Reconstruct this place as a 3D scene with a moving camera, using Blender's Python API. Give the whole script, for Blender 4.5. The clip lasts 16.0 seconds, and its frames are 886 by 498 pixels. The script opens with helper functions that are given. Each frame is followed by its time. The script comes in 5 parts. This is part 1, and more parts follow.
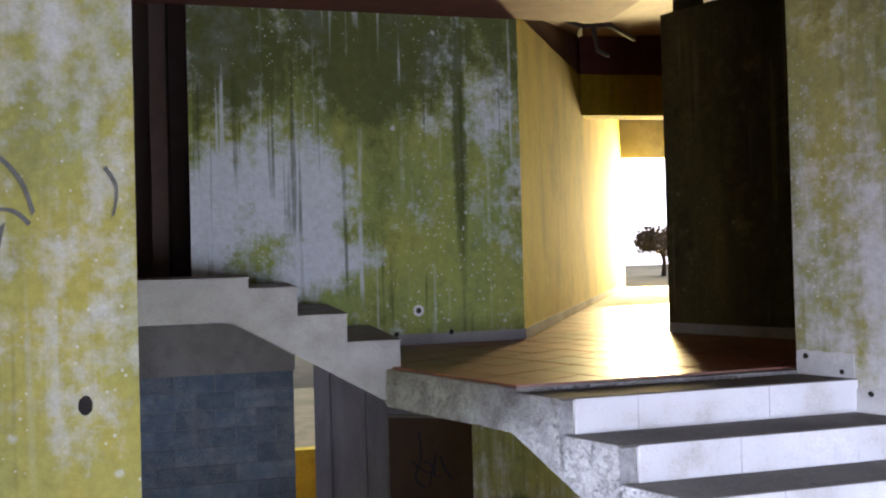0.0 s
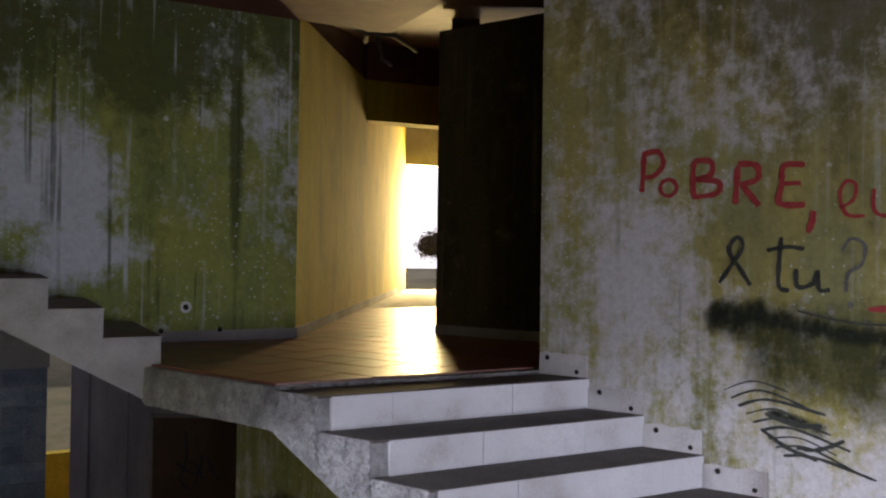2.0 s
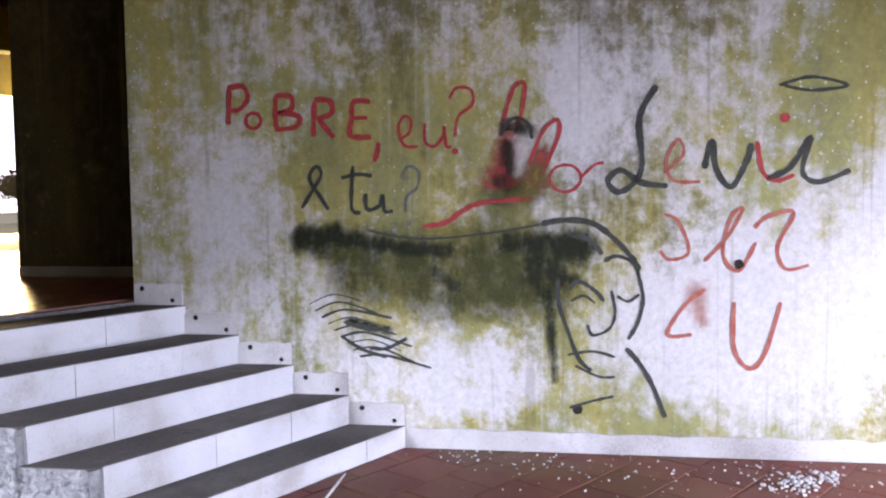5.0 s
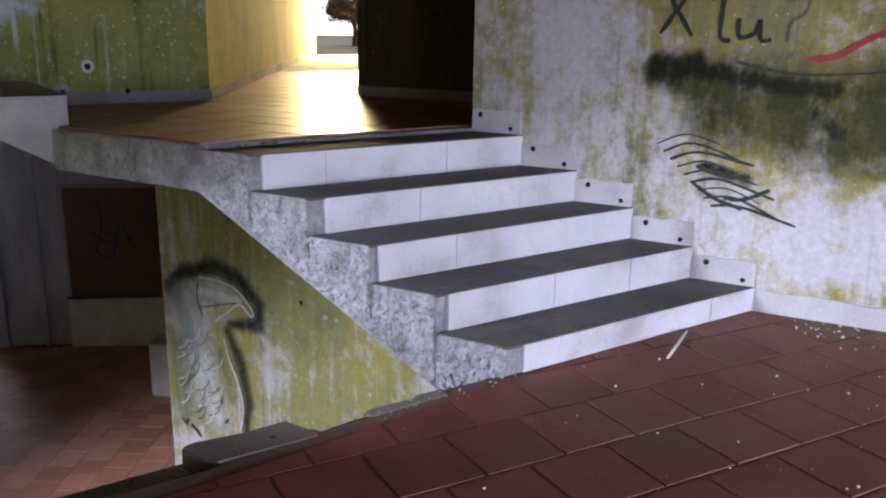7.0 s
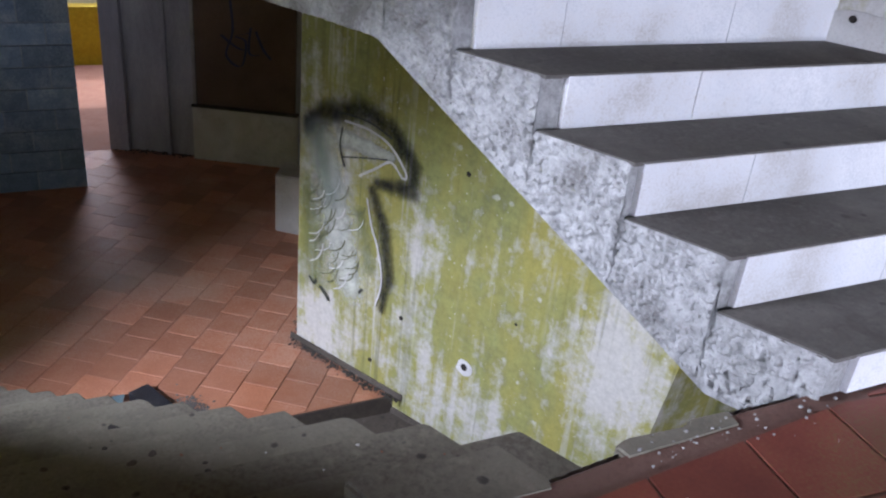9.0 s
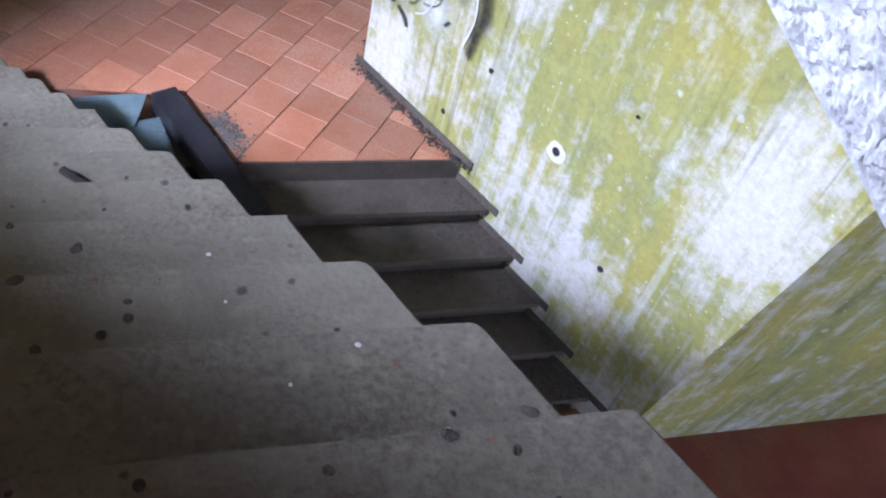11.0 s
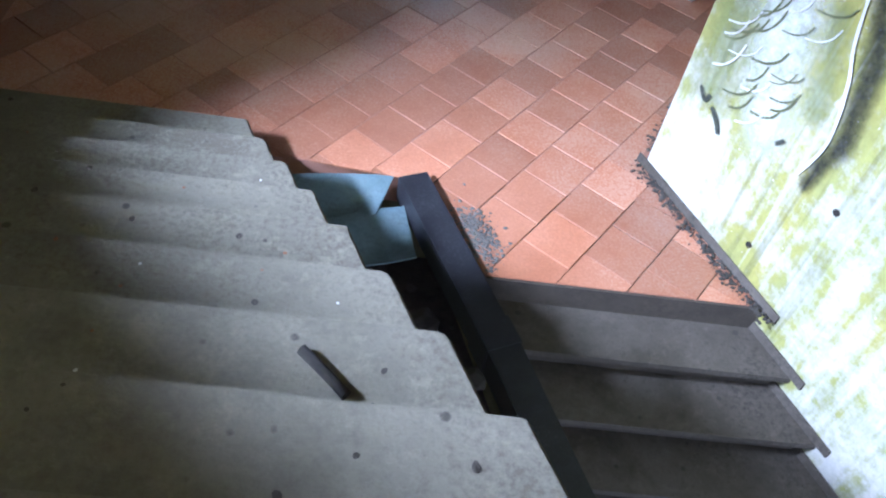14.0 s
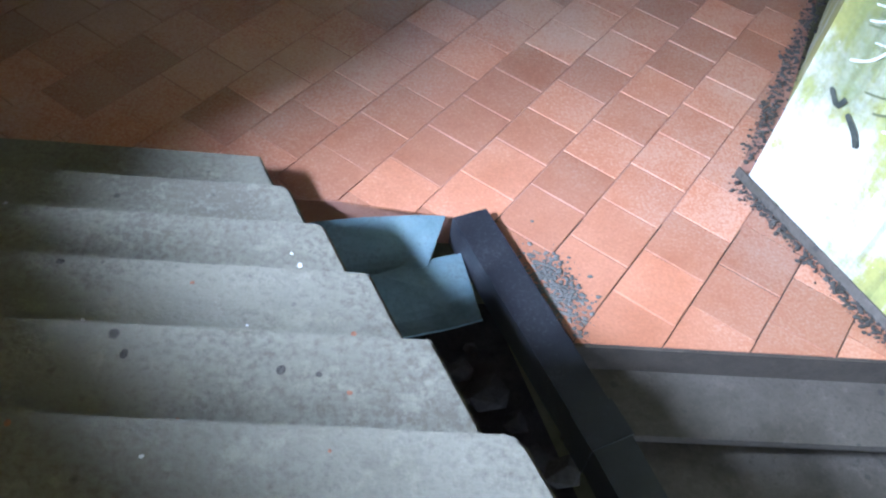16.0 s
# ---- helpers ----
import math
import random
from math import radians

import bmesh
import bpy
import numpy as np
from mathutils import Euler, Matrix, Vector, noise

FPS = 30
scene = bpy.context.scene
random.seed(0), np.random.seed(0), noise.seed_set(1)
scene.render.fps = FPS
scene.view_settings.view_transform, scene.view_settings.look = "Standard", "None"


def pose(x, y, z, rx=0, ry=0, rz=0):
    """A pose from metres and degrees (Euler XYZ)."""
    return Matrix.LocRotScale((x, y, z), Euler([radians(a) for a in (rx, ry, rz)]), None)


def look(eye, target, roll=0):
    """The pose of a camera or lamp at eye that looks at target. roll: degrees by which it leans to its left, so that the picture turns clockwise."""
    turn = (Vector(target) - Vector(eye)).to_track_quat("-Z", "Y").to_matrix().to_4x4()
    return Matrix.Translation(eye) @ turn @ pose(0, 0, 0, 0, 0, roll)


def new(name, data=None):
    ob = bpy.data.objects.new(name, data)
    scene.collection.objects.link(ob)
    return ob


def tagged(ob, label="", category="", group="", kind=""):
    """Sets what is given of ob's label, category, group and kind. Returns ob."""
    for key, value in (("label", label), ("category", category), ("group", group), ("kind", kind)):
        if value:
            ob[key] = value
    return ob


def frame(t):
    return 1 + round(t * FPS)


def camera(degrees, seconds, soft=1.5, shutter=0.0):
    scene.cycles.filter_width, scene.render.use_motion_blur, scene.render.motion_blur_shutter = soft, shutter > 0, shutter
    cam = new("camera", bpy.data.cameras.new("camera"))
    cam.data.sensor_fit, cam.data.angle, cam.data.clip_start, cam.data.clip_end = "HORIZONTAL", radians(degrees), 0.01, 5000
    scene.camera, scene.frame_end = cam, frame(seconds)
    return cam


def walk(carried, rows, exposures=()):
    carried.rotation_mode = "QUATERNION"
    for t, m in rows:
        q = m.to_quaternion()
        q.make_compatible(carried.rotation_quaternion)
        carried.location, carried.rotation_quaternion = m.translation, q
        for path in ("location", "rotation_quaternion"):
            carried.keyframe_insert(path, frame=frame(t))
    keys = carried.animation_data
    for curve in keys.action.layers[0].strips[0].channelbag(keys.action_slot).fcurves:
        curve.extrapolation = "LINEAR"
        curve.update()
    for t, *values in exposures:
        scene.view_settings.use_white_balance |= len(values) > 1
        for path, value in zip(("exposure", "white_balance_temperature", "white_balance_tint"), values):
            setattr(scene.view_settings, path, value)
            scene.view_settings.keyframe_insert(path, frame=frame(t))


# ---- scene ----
import collections

cam = camera(55.5, 16.0, soft=2.2)
PATH = [
    (0, (-2.089, -2.56, 1.53), (-1.614, -0.617, 1.556), -1.5),
    (0.5, (-2.058, -2.506, 1.519), (-1.376, -0.626, 1.55), -1.2),
    (1, (-2.024, -2.578, 1.526), (-1.262, -0.729, 1.56), -0.7),
    (1.5, (-2.021, -2.641, 1.532), (-1.231, -0.803, 1.558), -0.1),
    (2, (-2.016, -2.709, 1.536), (-1.077, -0.943, 1.559), 0.8),
    (2.5, (-2.088, -2.804, 1.549), (-0.833, -1.247, 1.587), 1.7),
    (3, (-2.186, -2.914, 1.549), (-0.71, -1.564, 1.533), 0.1),
    (3.5, (-2.195, -2.999, 1.538), (-0.654, -1.725, 1.483), -0.7),
    (3.7, (-2.178, -3.01, 1.555), (-0.622, -1.756, 1.481), -0.8),
    (5.8, (-2.109, -2.999, 1.453), (-0.484, -1.842, 1.306), -0.2),
    (6, (-2.138, -2.967, 1.468), (-0.565, -1.749, 1.263), -0.1),
    (6.5, (-2.164, -2.835, 1.502), (-0.809, -1.409, 1.139), 0.8),
    (7, (-2.059, -2.526, 1.441), (-0.966, -0.93, 0.933), 0.9),
    (7.5, (-1.952, -2.215, 1.438), (-0.998, -0.556, 0.858), 2.6),
    (8, (-1.894, -1.845, 1.426), (-0.892, -0.225, 0.815), 3.1),
    (8.5, (-1.848, -1.509, 1.384), (-0.895, 0.086, 0.645), 5.1),
    (9, (-1.812, -1.181, 1.361), (-0.994, 0.391, 0.434), 6.1),
    (9.2, (-1.77, -1.061, 1.348), (-0.972, 0.454, 0.315), 6.7),
    (11.3, (-1.364, -0.131, 0.893), (-0.825, 1.064, -0.617), 18.5),
    (11.5, (-1.39, -0.083, 0.89), (-0.88, 1.103, -0.638), 19.3),
    (12, (-1.436, 0.061, 0.831), (-1.071, 1.293, -0.702), 16.7),
    (12.5, (-1.438, 0.201, 0.793), (-1.145, 1.417, -0.768), 16.9),
    (13, (-1.475, 0.347, 0.74), (-1.216, 1.615, -0.785), 14.0),
    (13.5, (-1.553, 0.512, 0.667), (-1.325, 1.748, -0.889), 8.6),
    (14, (-1.588, 0.712, 0.526), (-1.438, 2.034, -0.967), 11.5),
    (14.5, (-1.645, 0.876, 0.445), (-1.489, 2.196, -1.05), 10.4),
    (15, (-1.736, 1.033, 0.375), (-1.635, 2.297, -1.172), 10.0),
    (15.5, (-1.769, 1.246, 0.234), (-1.666, 2.5, -1.32), 10.8),
    (16, (-1.83, 1.432, 0.132), (-1.657, 2.707, -1.399), 9.6),
]
EXPOSURES = [(0, -0.45, 5900, 24), (1, -0.95, 6100, 24), (1.5, -1.4, 6300, 25), (2, -1.75, 6300, 26), (2.5, -1.6, 6200, 27), (3, -1.15, 6000, 28), (3.5, -0.75, 6000, 28), (6, -0.75, 6000, 28), (7, -1.1, 5900, 30), (9, -0.7, 5900, 22), (11.5, 0.2, 5300, 26), (12.5, 0.45, 5200, 25), (13, 0.55, 5150, 22), (14, 0.65, 5000, 17), (16, 0.8, 4900, 12)]
walk(cam, [(t, look(eye, target, roll)) for t, eye, target, roll in PATH], EXPOSURES)

# ---- light ----
world = bpy.data.worlds.new("World")
scene.world = world
world.use_nodes = True
wn = world.node_tree.nodes
sky = wn.new("ShaderNodeTexSky")
sky.sky_type = 'NISHITA'
sky.sun_disc = False
SUN_EL, SUN_ROT = radians(48), radians(20)
sky.sun_elevation, sky.sun_rotation = SUN_EL, SUN_ROT
world.node_tree.links.new(sky.outputs[0], wn["Background"].inputs[0])
wn["Background"].inputs[1].default_value = 0.05
sun = new("sun", bpy.data.lights.new("sun", 'SUN'))
sun.data.energy, sun.data.angle, sun.data.color = 5.0, radians(0.5), (1.0, 0.94, 0.84)
sun.rotation_euler = Vector((-math.sin(SUN_ROT) * math.cos(SUN_EL), -math.cos(SUN_ROT) * math.cos(SUN_EL), -math.sin(SUN_EL))).to_track_quat('-Z', 'Y').to_euler()


def daylight(name, m, w, hgt, power, colour=(0.93, 0.96, 1.0)):
    """Sky light that stands in an opening."""
    d = bpy.data.lights.new(name, 'AREA')
    d.shape, d.size, d.size_y, d.energy, d.color = 'RECTANGLE', w, hgt, power, colour
    ob = new(name, d)
    ob.matrix_world = m
    return ob


daylight("veranda_daylight", look((0.7, -4.3, 0.7), (0.5, 0.0, -1.4)), 5.6, 1.0, 520, (0.84, 0.91, 1.0))
daylight("stair_side_daylight", look((-6.3, 1.15, 2.05), (-0.8, 2.4, -1.4)), 1.4, 0.55, 1300, (0.84, 0.91, 1.0))
daylight("basement_daylight", look((1.4, -1.6, -1.7), (1.0, 1.6, -1.7)), 2.4, 1.4, 60, (0.84, 0.91, 1.0))
daylight("corridor_daylight", look((6.35, 13.2, 2.3), (1.0, 4.0, 1.6)), 1.6, 2.4, 4200, (1.0, 0.78, 0.30))
daylight("lower_window_daylight", look((-1.0, 10.75, -0.5), (-1.2, 6.0, -1.6)), 1.5, 1.6, 110)

# ---- materials ----


def nodes_of(name):
    m = bpy.data.materials.new(name)
    m.use_nodes = True
    nt = m.node_tree
    return m, nt, nt.nodes["Principled BSDF"]


def noise_node(nt, vec, scale, detail=6.0, rough=0.6, stretch=None):
    mp = nt.nodes.new("ShaderNodeMapping")
    mp.inputs["Scale"].default_value = stretch or (1, 1, 1)
    nt.links.new(vec, mp.inputs[0])
    n = nt.nodes.new("ShaderNodeTexNoise")
    n.inputs["Scale"].default_value, n.inputs["Detail"].default_value, n.inputs["Roughness"].default_value = scale, detail, rough
    nt.links.new(mp.outputs[0], n.inputs["Vector"])
    return n.outputs["Fac"]


def ramp(nt, fac, stops):
    r = nt.nodes.new("ShaderNodeValToRGB")
    e = r.color_ramp.elements
    while len(e) < len(stops):
        e.new(0.5)
    for el, (p, c) in zip(e, stops):
        el.position = p
        el.color = (*c, 1) if len(c) == 3 else c
    nt.links.new(fac, r.inputs[0])
    return r.outputs[0]


def mix(nt, fac, a, b, kind='MIX'):
    n = nt.nodes.new("ShaderNodeMix")
    n.data_type, n.blend_type = 'RGBA', kind
    for sock, v in ((n.inputs["Factor"], fac), (n.inputs["A"], a), (n.inputs["B"], b)):
        if isinstance(v, (int, float)):
            sock.default_value = v
        elif isinstance(v, tuple):
            sock.default_value = (*v, 1)
        else:
            nt.links.new(v, sock)
    return n.outputs["Result"]


def math_node(nt, op, a, b):
    n = nt.nodes.new("ShaderNodeMath")
    n.operation, n.use_clamp = op, True
    for sock, v in zip(n.inputs, (a, b)):
        if isinstance(v, (int, float)):
            sock.default_value = v
        else:
            nt.links.new(v, sock)
    return n.outputs[0]


def bump(nt, bsdf, height, strength, dist=0.01):
    b = nt.nodes.new("ShaderNodeBump")
    b.inputs["Strength"].default_value, b.inputs["Distance"].default_value = strength, dist
    nt.links.new(height, b.inputs["Height"])
    nt.links.new(b.outputs[0], bsdf.inputs["Normal"])


BW = ((0, 0, 0), (1, 1, 1))


def patch_mask(nt, vec, spots):
    """How far a point lies inside any of the stains and shade spots (x, y, z, radius in plan, radius in height,
    weight).
    """
    total = None
    for x, y, z, r, rz, w in spots:
        mp = nt.nodes.new("ShaderNodeMapping")
        mp.vector_type = 'TEXTURE'
        mp.inputs["Location"].default_value, mp.inputs["Scale"].default_value = (x, y, z), (r, r, rz)
        nt.links.new(vec, mp.inputs[0])
        ln = nt.nodes.new("ShaderNodeVectorMath")
        ln.operation = 'LENGTH'
        nt.links.new(mp.outputs[0], ln.inputs[0])
        m = ramp(nt, ln.outputs["Value"], ((0.25, (w, w, w)), (1.0, BW[0])))
        total = m if total is None else math_node(nt, 'ADD', total, m)
    return total


def wall_paint(name, paint, algae, dark, cover, dark_cover, streak=5.0, seed=0.0, relief=0.35, run_part=0.16, bare=(), green=(), stain_shade=(), drips=0.5):
    """Old limewash on concrete: algae in patches and runs, soot-dark mould, stained and shaded spots, bare flakes,
    drips, small pits.
    """
    m, nt, bs = nodes_of(name)
    co = nt.nodes.new("ShaderNodeTexCoord").outputs["Object"]
    mp = nt.nodes.new("ShaderNodeMapping")
    mp.inputs["Location"].default_value = (seed, seed * 1.7, seed * 0.6)
    nt.links.new(co, mp.inputs[0])
    v = mp.outputs[0]
    big = noise_node(nt, v, 0.9, 8, 0.66, (1, 1, 0.7))
    runs = noise_node(nt, v, streak, 5, 0.6, (1.6, 1.6, 0.09))
    fine = noise_node(nt, v, 9.0, 8, 0.72)
    grain = noise_node(nt, v, 70.0, 4, 0.6)
    f = math_node(nt, 'ADD', math_node(nt, 'MULTIPLY', big, 0.92 - run_part - 0.27), math_node(nt, 'ADD', math_node(nt, 'MULTIPLY', runs, run_part), math_node(nt, 'MULTIPLY', fine, 0.35)))
    if green:
        f = math_node(nt, 'ADD', f, patch_mask(nt, co, green))
    if bare:
        f = math_node(nt, 'SUBTRACT', f, patch_mask(nt, co, bare))
    a_mask = ramp(nt, f, ((cover - 0.05, BW[0]), (cover + 0.045, BW[1])))
    big2 = noise_node(nt, v, 1.3, 8, 0.7, (1.2, 1.2, 0.35))
    g = math_node(nt, 'ADD', math_node(nt, 'MULTIPLY', big2, 0.6), math_node(nt, 'MULTIPLY', fine, 0.4))
    if stain_shade:
        g = math_node(nt, 'ADD', g, patch_mask(nt, co, stain_shade))
    if bare:
        g = math_node(nt, 'SUBTRACT', g, patch_mask(nt, co, bare))
    d_mask = ramp(nt, g, ((dark_cover, BW[0]), (dark_cover + 0.13, BW[1])))
    base = mix(nt, fine, tuple(c * 0.8 for c in paint), paint)
    tone = noise_node(nt, v, 2.6, 5, 0.6, (1, 1, 0.5))
    alg = mix(nt, ramp(nt, fine, ((0.35, BW[0]), (0.65, BW[1]))), tuple(c * 0.55 for c in algae), algae)
    alg = mix(nt, ramp(nt, tone, ((0.42, BW[0]), (0.62, BW[1]))), alg, (algae[0] * 1.15, algae[1] * 0.98, algae[2] * 0.6))
    c = mix(nt, math_node(nt, 'MULTIPLY', a_mask, 0.9), base, alg)
    c = mix(nt, math_node(nt, 'MULTIPLY', d_mask, 0.85), c, dark)
    # thin washed-out drips and darker wet ones
    thin = noise_node(nt, v, 11.0, 2, 0.5, (1.5, 1.5, 0.035))
    gate = ramp(nt, noise_node(nt, v, 1.7, 4, 0.6, (1, 1, 0.6)), ((0.44, BW[0]), (0.58, BW[1])))
    pale = math_node(nt, 'MULTIPLY', ramp(nt, thin, ((0.60, BW[0]), (0.66, BW[1]))), gate)
    c = mix(nt, math_node(nt, 'MULTIPLY', pale, drips), c, tuple(x * 0.85 for x in paint))
    wet = math_node(nt, 'MULTIPLY', ramp(nt, thin, ((0.34, BW[1]), (0.40, BW[0]))), gate)
    c = mix(nt, math_node(nt, 'MULTIPLY', wet, drips * 0.9), c, tuple(x * 0.8 for x in dark))
    vor = nt.nodes.new("ShaderNodeTexVoronoi")
    vor.inputs["Scale"].default_value = 5.0
    nt.links.new(v, vor.inputs["Vector"])
    flake = ramp(nt, math_node(nt, 'ADD', vor.outputs["Distance"], math_node(nt, 'MULTIPLY', fine, 0.3)), ((0.2, BW[1]), (0.25, BW[0])))
    c = mix(nt, math_node(nt, 'MULTIPLY', flake, 0.6), c, tuple(min(1, x * 0.95) for x in paint))
    vor2 = nt.nodes.new("ShaderNodeTexVoronoi")
    vor2.inputs["Scale"].default_value = 22.0
    nt.links.new(v, vor2.inputs["Vector"])
    speck = ramp(nt, math_node(nt, 'ADD', vor2.outputs["Distance"], math_node(nt, 'MULTIPLY', big2, 0.5)), ((0.33, BW[1]), (0.37, BW[0])))
    c = mix(nt, math_node(nt, 'MULTIPLY', speck, 0.6), c, tuple(min(1, x * 1.05) for x in paint))
    mott = noise_node(nt, v, 28.0, 6, 0.75)
    c = mix(nt, 0.4, c, ramp(nt, mott, ((0.32, (0.45, 0.45, 0.42)), (0.62, (1, 1, 1)))), 'MULTIPLY')
    nt.links.new(c, bs.inputs["Base Color"])
    bs.inputs["Roughness"].default_value = 0.9
    bump(nt, bs, math_node(nt, 'ADD', math_node(nt, 'MULTIPLY', fine, 0.6), math_node(nt, 'MULTIPLY', grain, 0.4)), relief, 0.012)
    return m


def along(a, z, r, rz, w):
    """A stain on the long wall, a metres from the foot of the stairs."""
    return (1.625 + 0.459 * a, -0.888 * a, z, r, rz, w)


def grainy(name, c1, c2, c3=None, scale=6.0, rough=0.85, relief=0.3, fine=60.0, per_object=0.0, stretch=None, dist=0.01, metal=0.0, spots=0.0):
    """A worn surface with stains at two scales and fine relief."""
    m, nt, bs = nodes_of(name)
    co = nt.nodes.new("ShaderNodeTexCoord").outputs["Object"]
    geo = nt.nodes.new("ShaderNodeNewGeometry").outputs["Position"] if per_object else co
    a = noise_node(nt, geo, scale, 8, 0.65, stretch)
    b = noise_node(nt, geo, fine, 5, 0.65, stretch)
    s = noise_node(nt, geo, scale * 0.25, 5, 0.6)
    c = mix(nt, ramp(nt, a, ((0.36, BW[0]), (0.64, BW[1]))), c1, c2)
    if c3:
        c = mix(nt, math_node(nt, 'MULTIPLY', ramp(nt, math_node(nt, 'ADD', math_node(nt, 'MULTIPLY', s, 0.6), math_node(nt, 'MULTIPLY', b, 0.4)), ((0.5, BW[0]), (0.62, BW[1]))), 0.8), c, c3)
    c = mix(nt, 0.35, c, ramp(nt, b, ((0.3, (0.25, 0.25, 0.25)), (0.7, (1, 1, 1)))), 'MULTIPLY')
    if spots:
        vor = nt.nodes.new("ShaderNodeTexVoronoi")
        vor.inputs["Scale"].default_value = 9.0
        nt.links.new(geo, vor.inputs["Vector"])
        fleck = ramp(nt, math_node(nt, 'ADD', vor.outputs["Distance"], math_node(nt, 'MULTIPLY', a, 0.45)), ((0.29, BW[1]), (0.34, BW[0])))
        c = mix(nt, math_node(nt, 'MULTIPLY', fleck, spots), c, (0.03, 0.026, 0.022))
        scuff = ramp(nt, noise_node(nt, geo, scale * 3.5, 7, 0.75), ((0.54, BW[0]), (0.64, BW[1])))
        c = mix(nt, math_node(nt, 'MULTIPLY', scuff, 0.2), c, tuple(min(1, x * 1.5) for x in c2))
    if per_object:
        rnd = nt.nodes.new("ShaderNodeObjectInfo").outputs["Random"]
        hsv = nt.nodes.new("ShaderNodeHueSaturation")
        nt.links.new(c, hsv.inputs["Color"])
        v = nt.nodes.new("ShaderNodeMapRange")
        v.inputs["To Min"].default_value, v.inputs["To Max"].default_value = 1 - per_object, 1 + per_object
        nt.links.new(rnd, v.inputs["Value"])
        nt.links.new(v.outputs[0], hsv.inputs["Value"])
        c = hsv.outputs[0]
    nt.links.new(c, bs.inputs["Base Color"])
    bs.inputs["Roughness"].default_value, bs.inputs["Metallic"].default_value = rough, metal
    bump(nt, bs, math_node(nt, 'ADD', math_node(nt, 'MULTIPLY', a, 0.5), math_node(nt, 'MULTIPLY', b, 0.5)), relief, dist)
    return m


# high dark spots: olive stains, with the dimmer upper light painted in
M_GRAF = wall_paint("limewash_yellow_algae", (0.72, 0.71, 0.69), (0.335, 0.335, 0.07), (0.13, 0.12, 0.04), 0.478, 0.50, seed=3.1, drips=0.3,
                    bare=[along(1.05, 1.95, 0.3, 0.5, 0.12), along(1.85, 0.7, 0.9, 0.75, 0.14), along(0.3, 0.45, 0.8, 0.35, 0.10), along(2.6, 1.3, 0.7, 0.9, 0.1), along(-1.2, 1.3, 0.6, 0.9, 0.06)],
                    green=[along(-0.3, 1.9, 0.8, 0.6, 0.04)],
                    stain_shade=[along(0.6, 2.9, 1.6, 0.75, 0.12), along(1.7, 2.5, 0.6, 0.5, 0.10), along(-0.6, 3.2, 1.0, 0.7, 0.08)])
# highest dark spot: green stain deepened to paint the weak light near the ceiling
M_MOSS = wall_paint("limewash_green_moss", (0.62, 0.655, 0.66), (0.23, 0.285, 0.012), (0.06, 0.072, 0.012), 0.45, 0.485, seed=7.7, drips=0.75,
                    bare=[(-1.75, 3.75, 2.1, 0.75, 0.55, 0.16), (-1.4, 3.75, 1.5, 0.5, 0.3, 0.10), (-2.4, 3.75, 1.7, 0.3, 0.9, 0.14), (-0.15, 3.75, 2.75, 0.25, 0.4, 0.07)],
                    green=[(-0.6, 3.75, 1.3, 0.8, 0.5, 0.10), (-1.1, 3.75, 1.25, 0.6, 0.3, 0.08)],
                    stain_shade=[(-1.2, 3.75, 3.4, 1.9, 0.9, 0.17), (-2.1, 3.75, 3.0, 0.5, 0.5, 0.10), (-0.9, 3.75, 2.9, 0.6, 0.6, 0.06), (-0.39, 3.75, 2.2, 0.07, 1.2, 0.22)])
M_YELL = wall_paint("limewash_yellow", (0.62, 0.47, 0.012), (0.44, 0.36, 0.006), (0.19, 0.17, 0.012), 0.47, 0.60, seed=1.2)
# mouldy dark wall; unseen walls share this coat to bounce less light
M_DARK = wall_paint("limewash_mould_low_bounce", (0.17, 0.15, 0.09), (0.065, 0.06, 0.018), (0.02, 0.018, 0.008), 0.42, 0.44, seed=5.0)
M_BIRD = wall_paint("limewash_olive_runs", (0.62, 0.60, 0.545), (0.285, 0.30, 0.06), (0.14, 0.15, 0.05), 0.475, 0.66, streak=6.5, seed=9.4, run_part=0.24,
                    bare=[along(-1.85, -1.2, 0.35, 0.6, 0.12), along(-2.3, -2.2, 0.3, 0.35, 0.08), along(-3.9, -1.9, 0.5, 0.35, 0.08), along(-3.2, -0.9, 0.2, 0.4, 0.06)],
                    green=[along(-2.75, -1.4, 0.5, 0.5, 0.08), along(-2.3, -0.9, 0.35, 0.4, 0.05)])
M_COL = wall_paint("limewash_lime_algae", (0.70, 0.71, 0.62), (0.38, 0.38, 0.05), (0.16, 0.16, 0.07), 0.45, 0.66, seed=12.0)
M_CONC = grainy("bare_concrete", (0.29, 0.28, 0.265), (0.41, 0.40, 0.385), (0.14, 0.125, 0.11), 5, 0.9, 0.35, 90)
M_ROUGH = grainy("broken_concrete", (0.30, 0.30, 0.29), (0.55, 0.55, 0.54), (0.14, 0.13, 0.12), 22, 0.95, 0.9, 70, dist=0.02)
M_RISER = grainy("white_painted_riser", (0.74, 0.75, 0.77), (0.84, 0.84, 0.85), (0.42, 0.39, 0.35), 9, 0.7, 0.25, 120)
M_TREAD = grainy("worn_cement_tread", (0.095, 0.085, 0.074), (0.155, 0.143, 0.126), (0.05, 0.042, 0.036), 6, 0.85, 0.4, 60, spots=0.6)
M_STEP = grainy("dusty_cement_step", (0.165, 0.148, 0.110), (0.24, 0.217, 0.165), (0.08, 0.067, 0.047), 4, 0.9, 0.45, 60, spots=0.8)
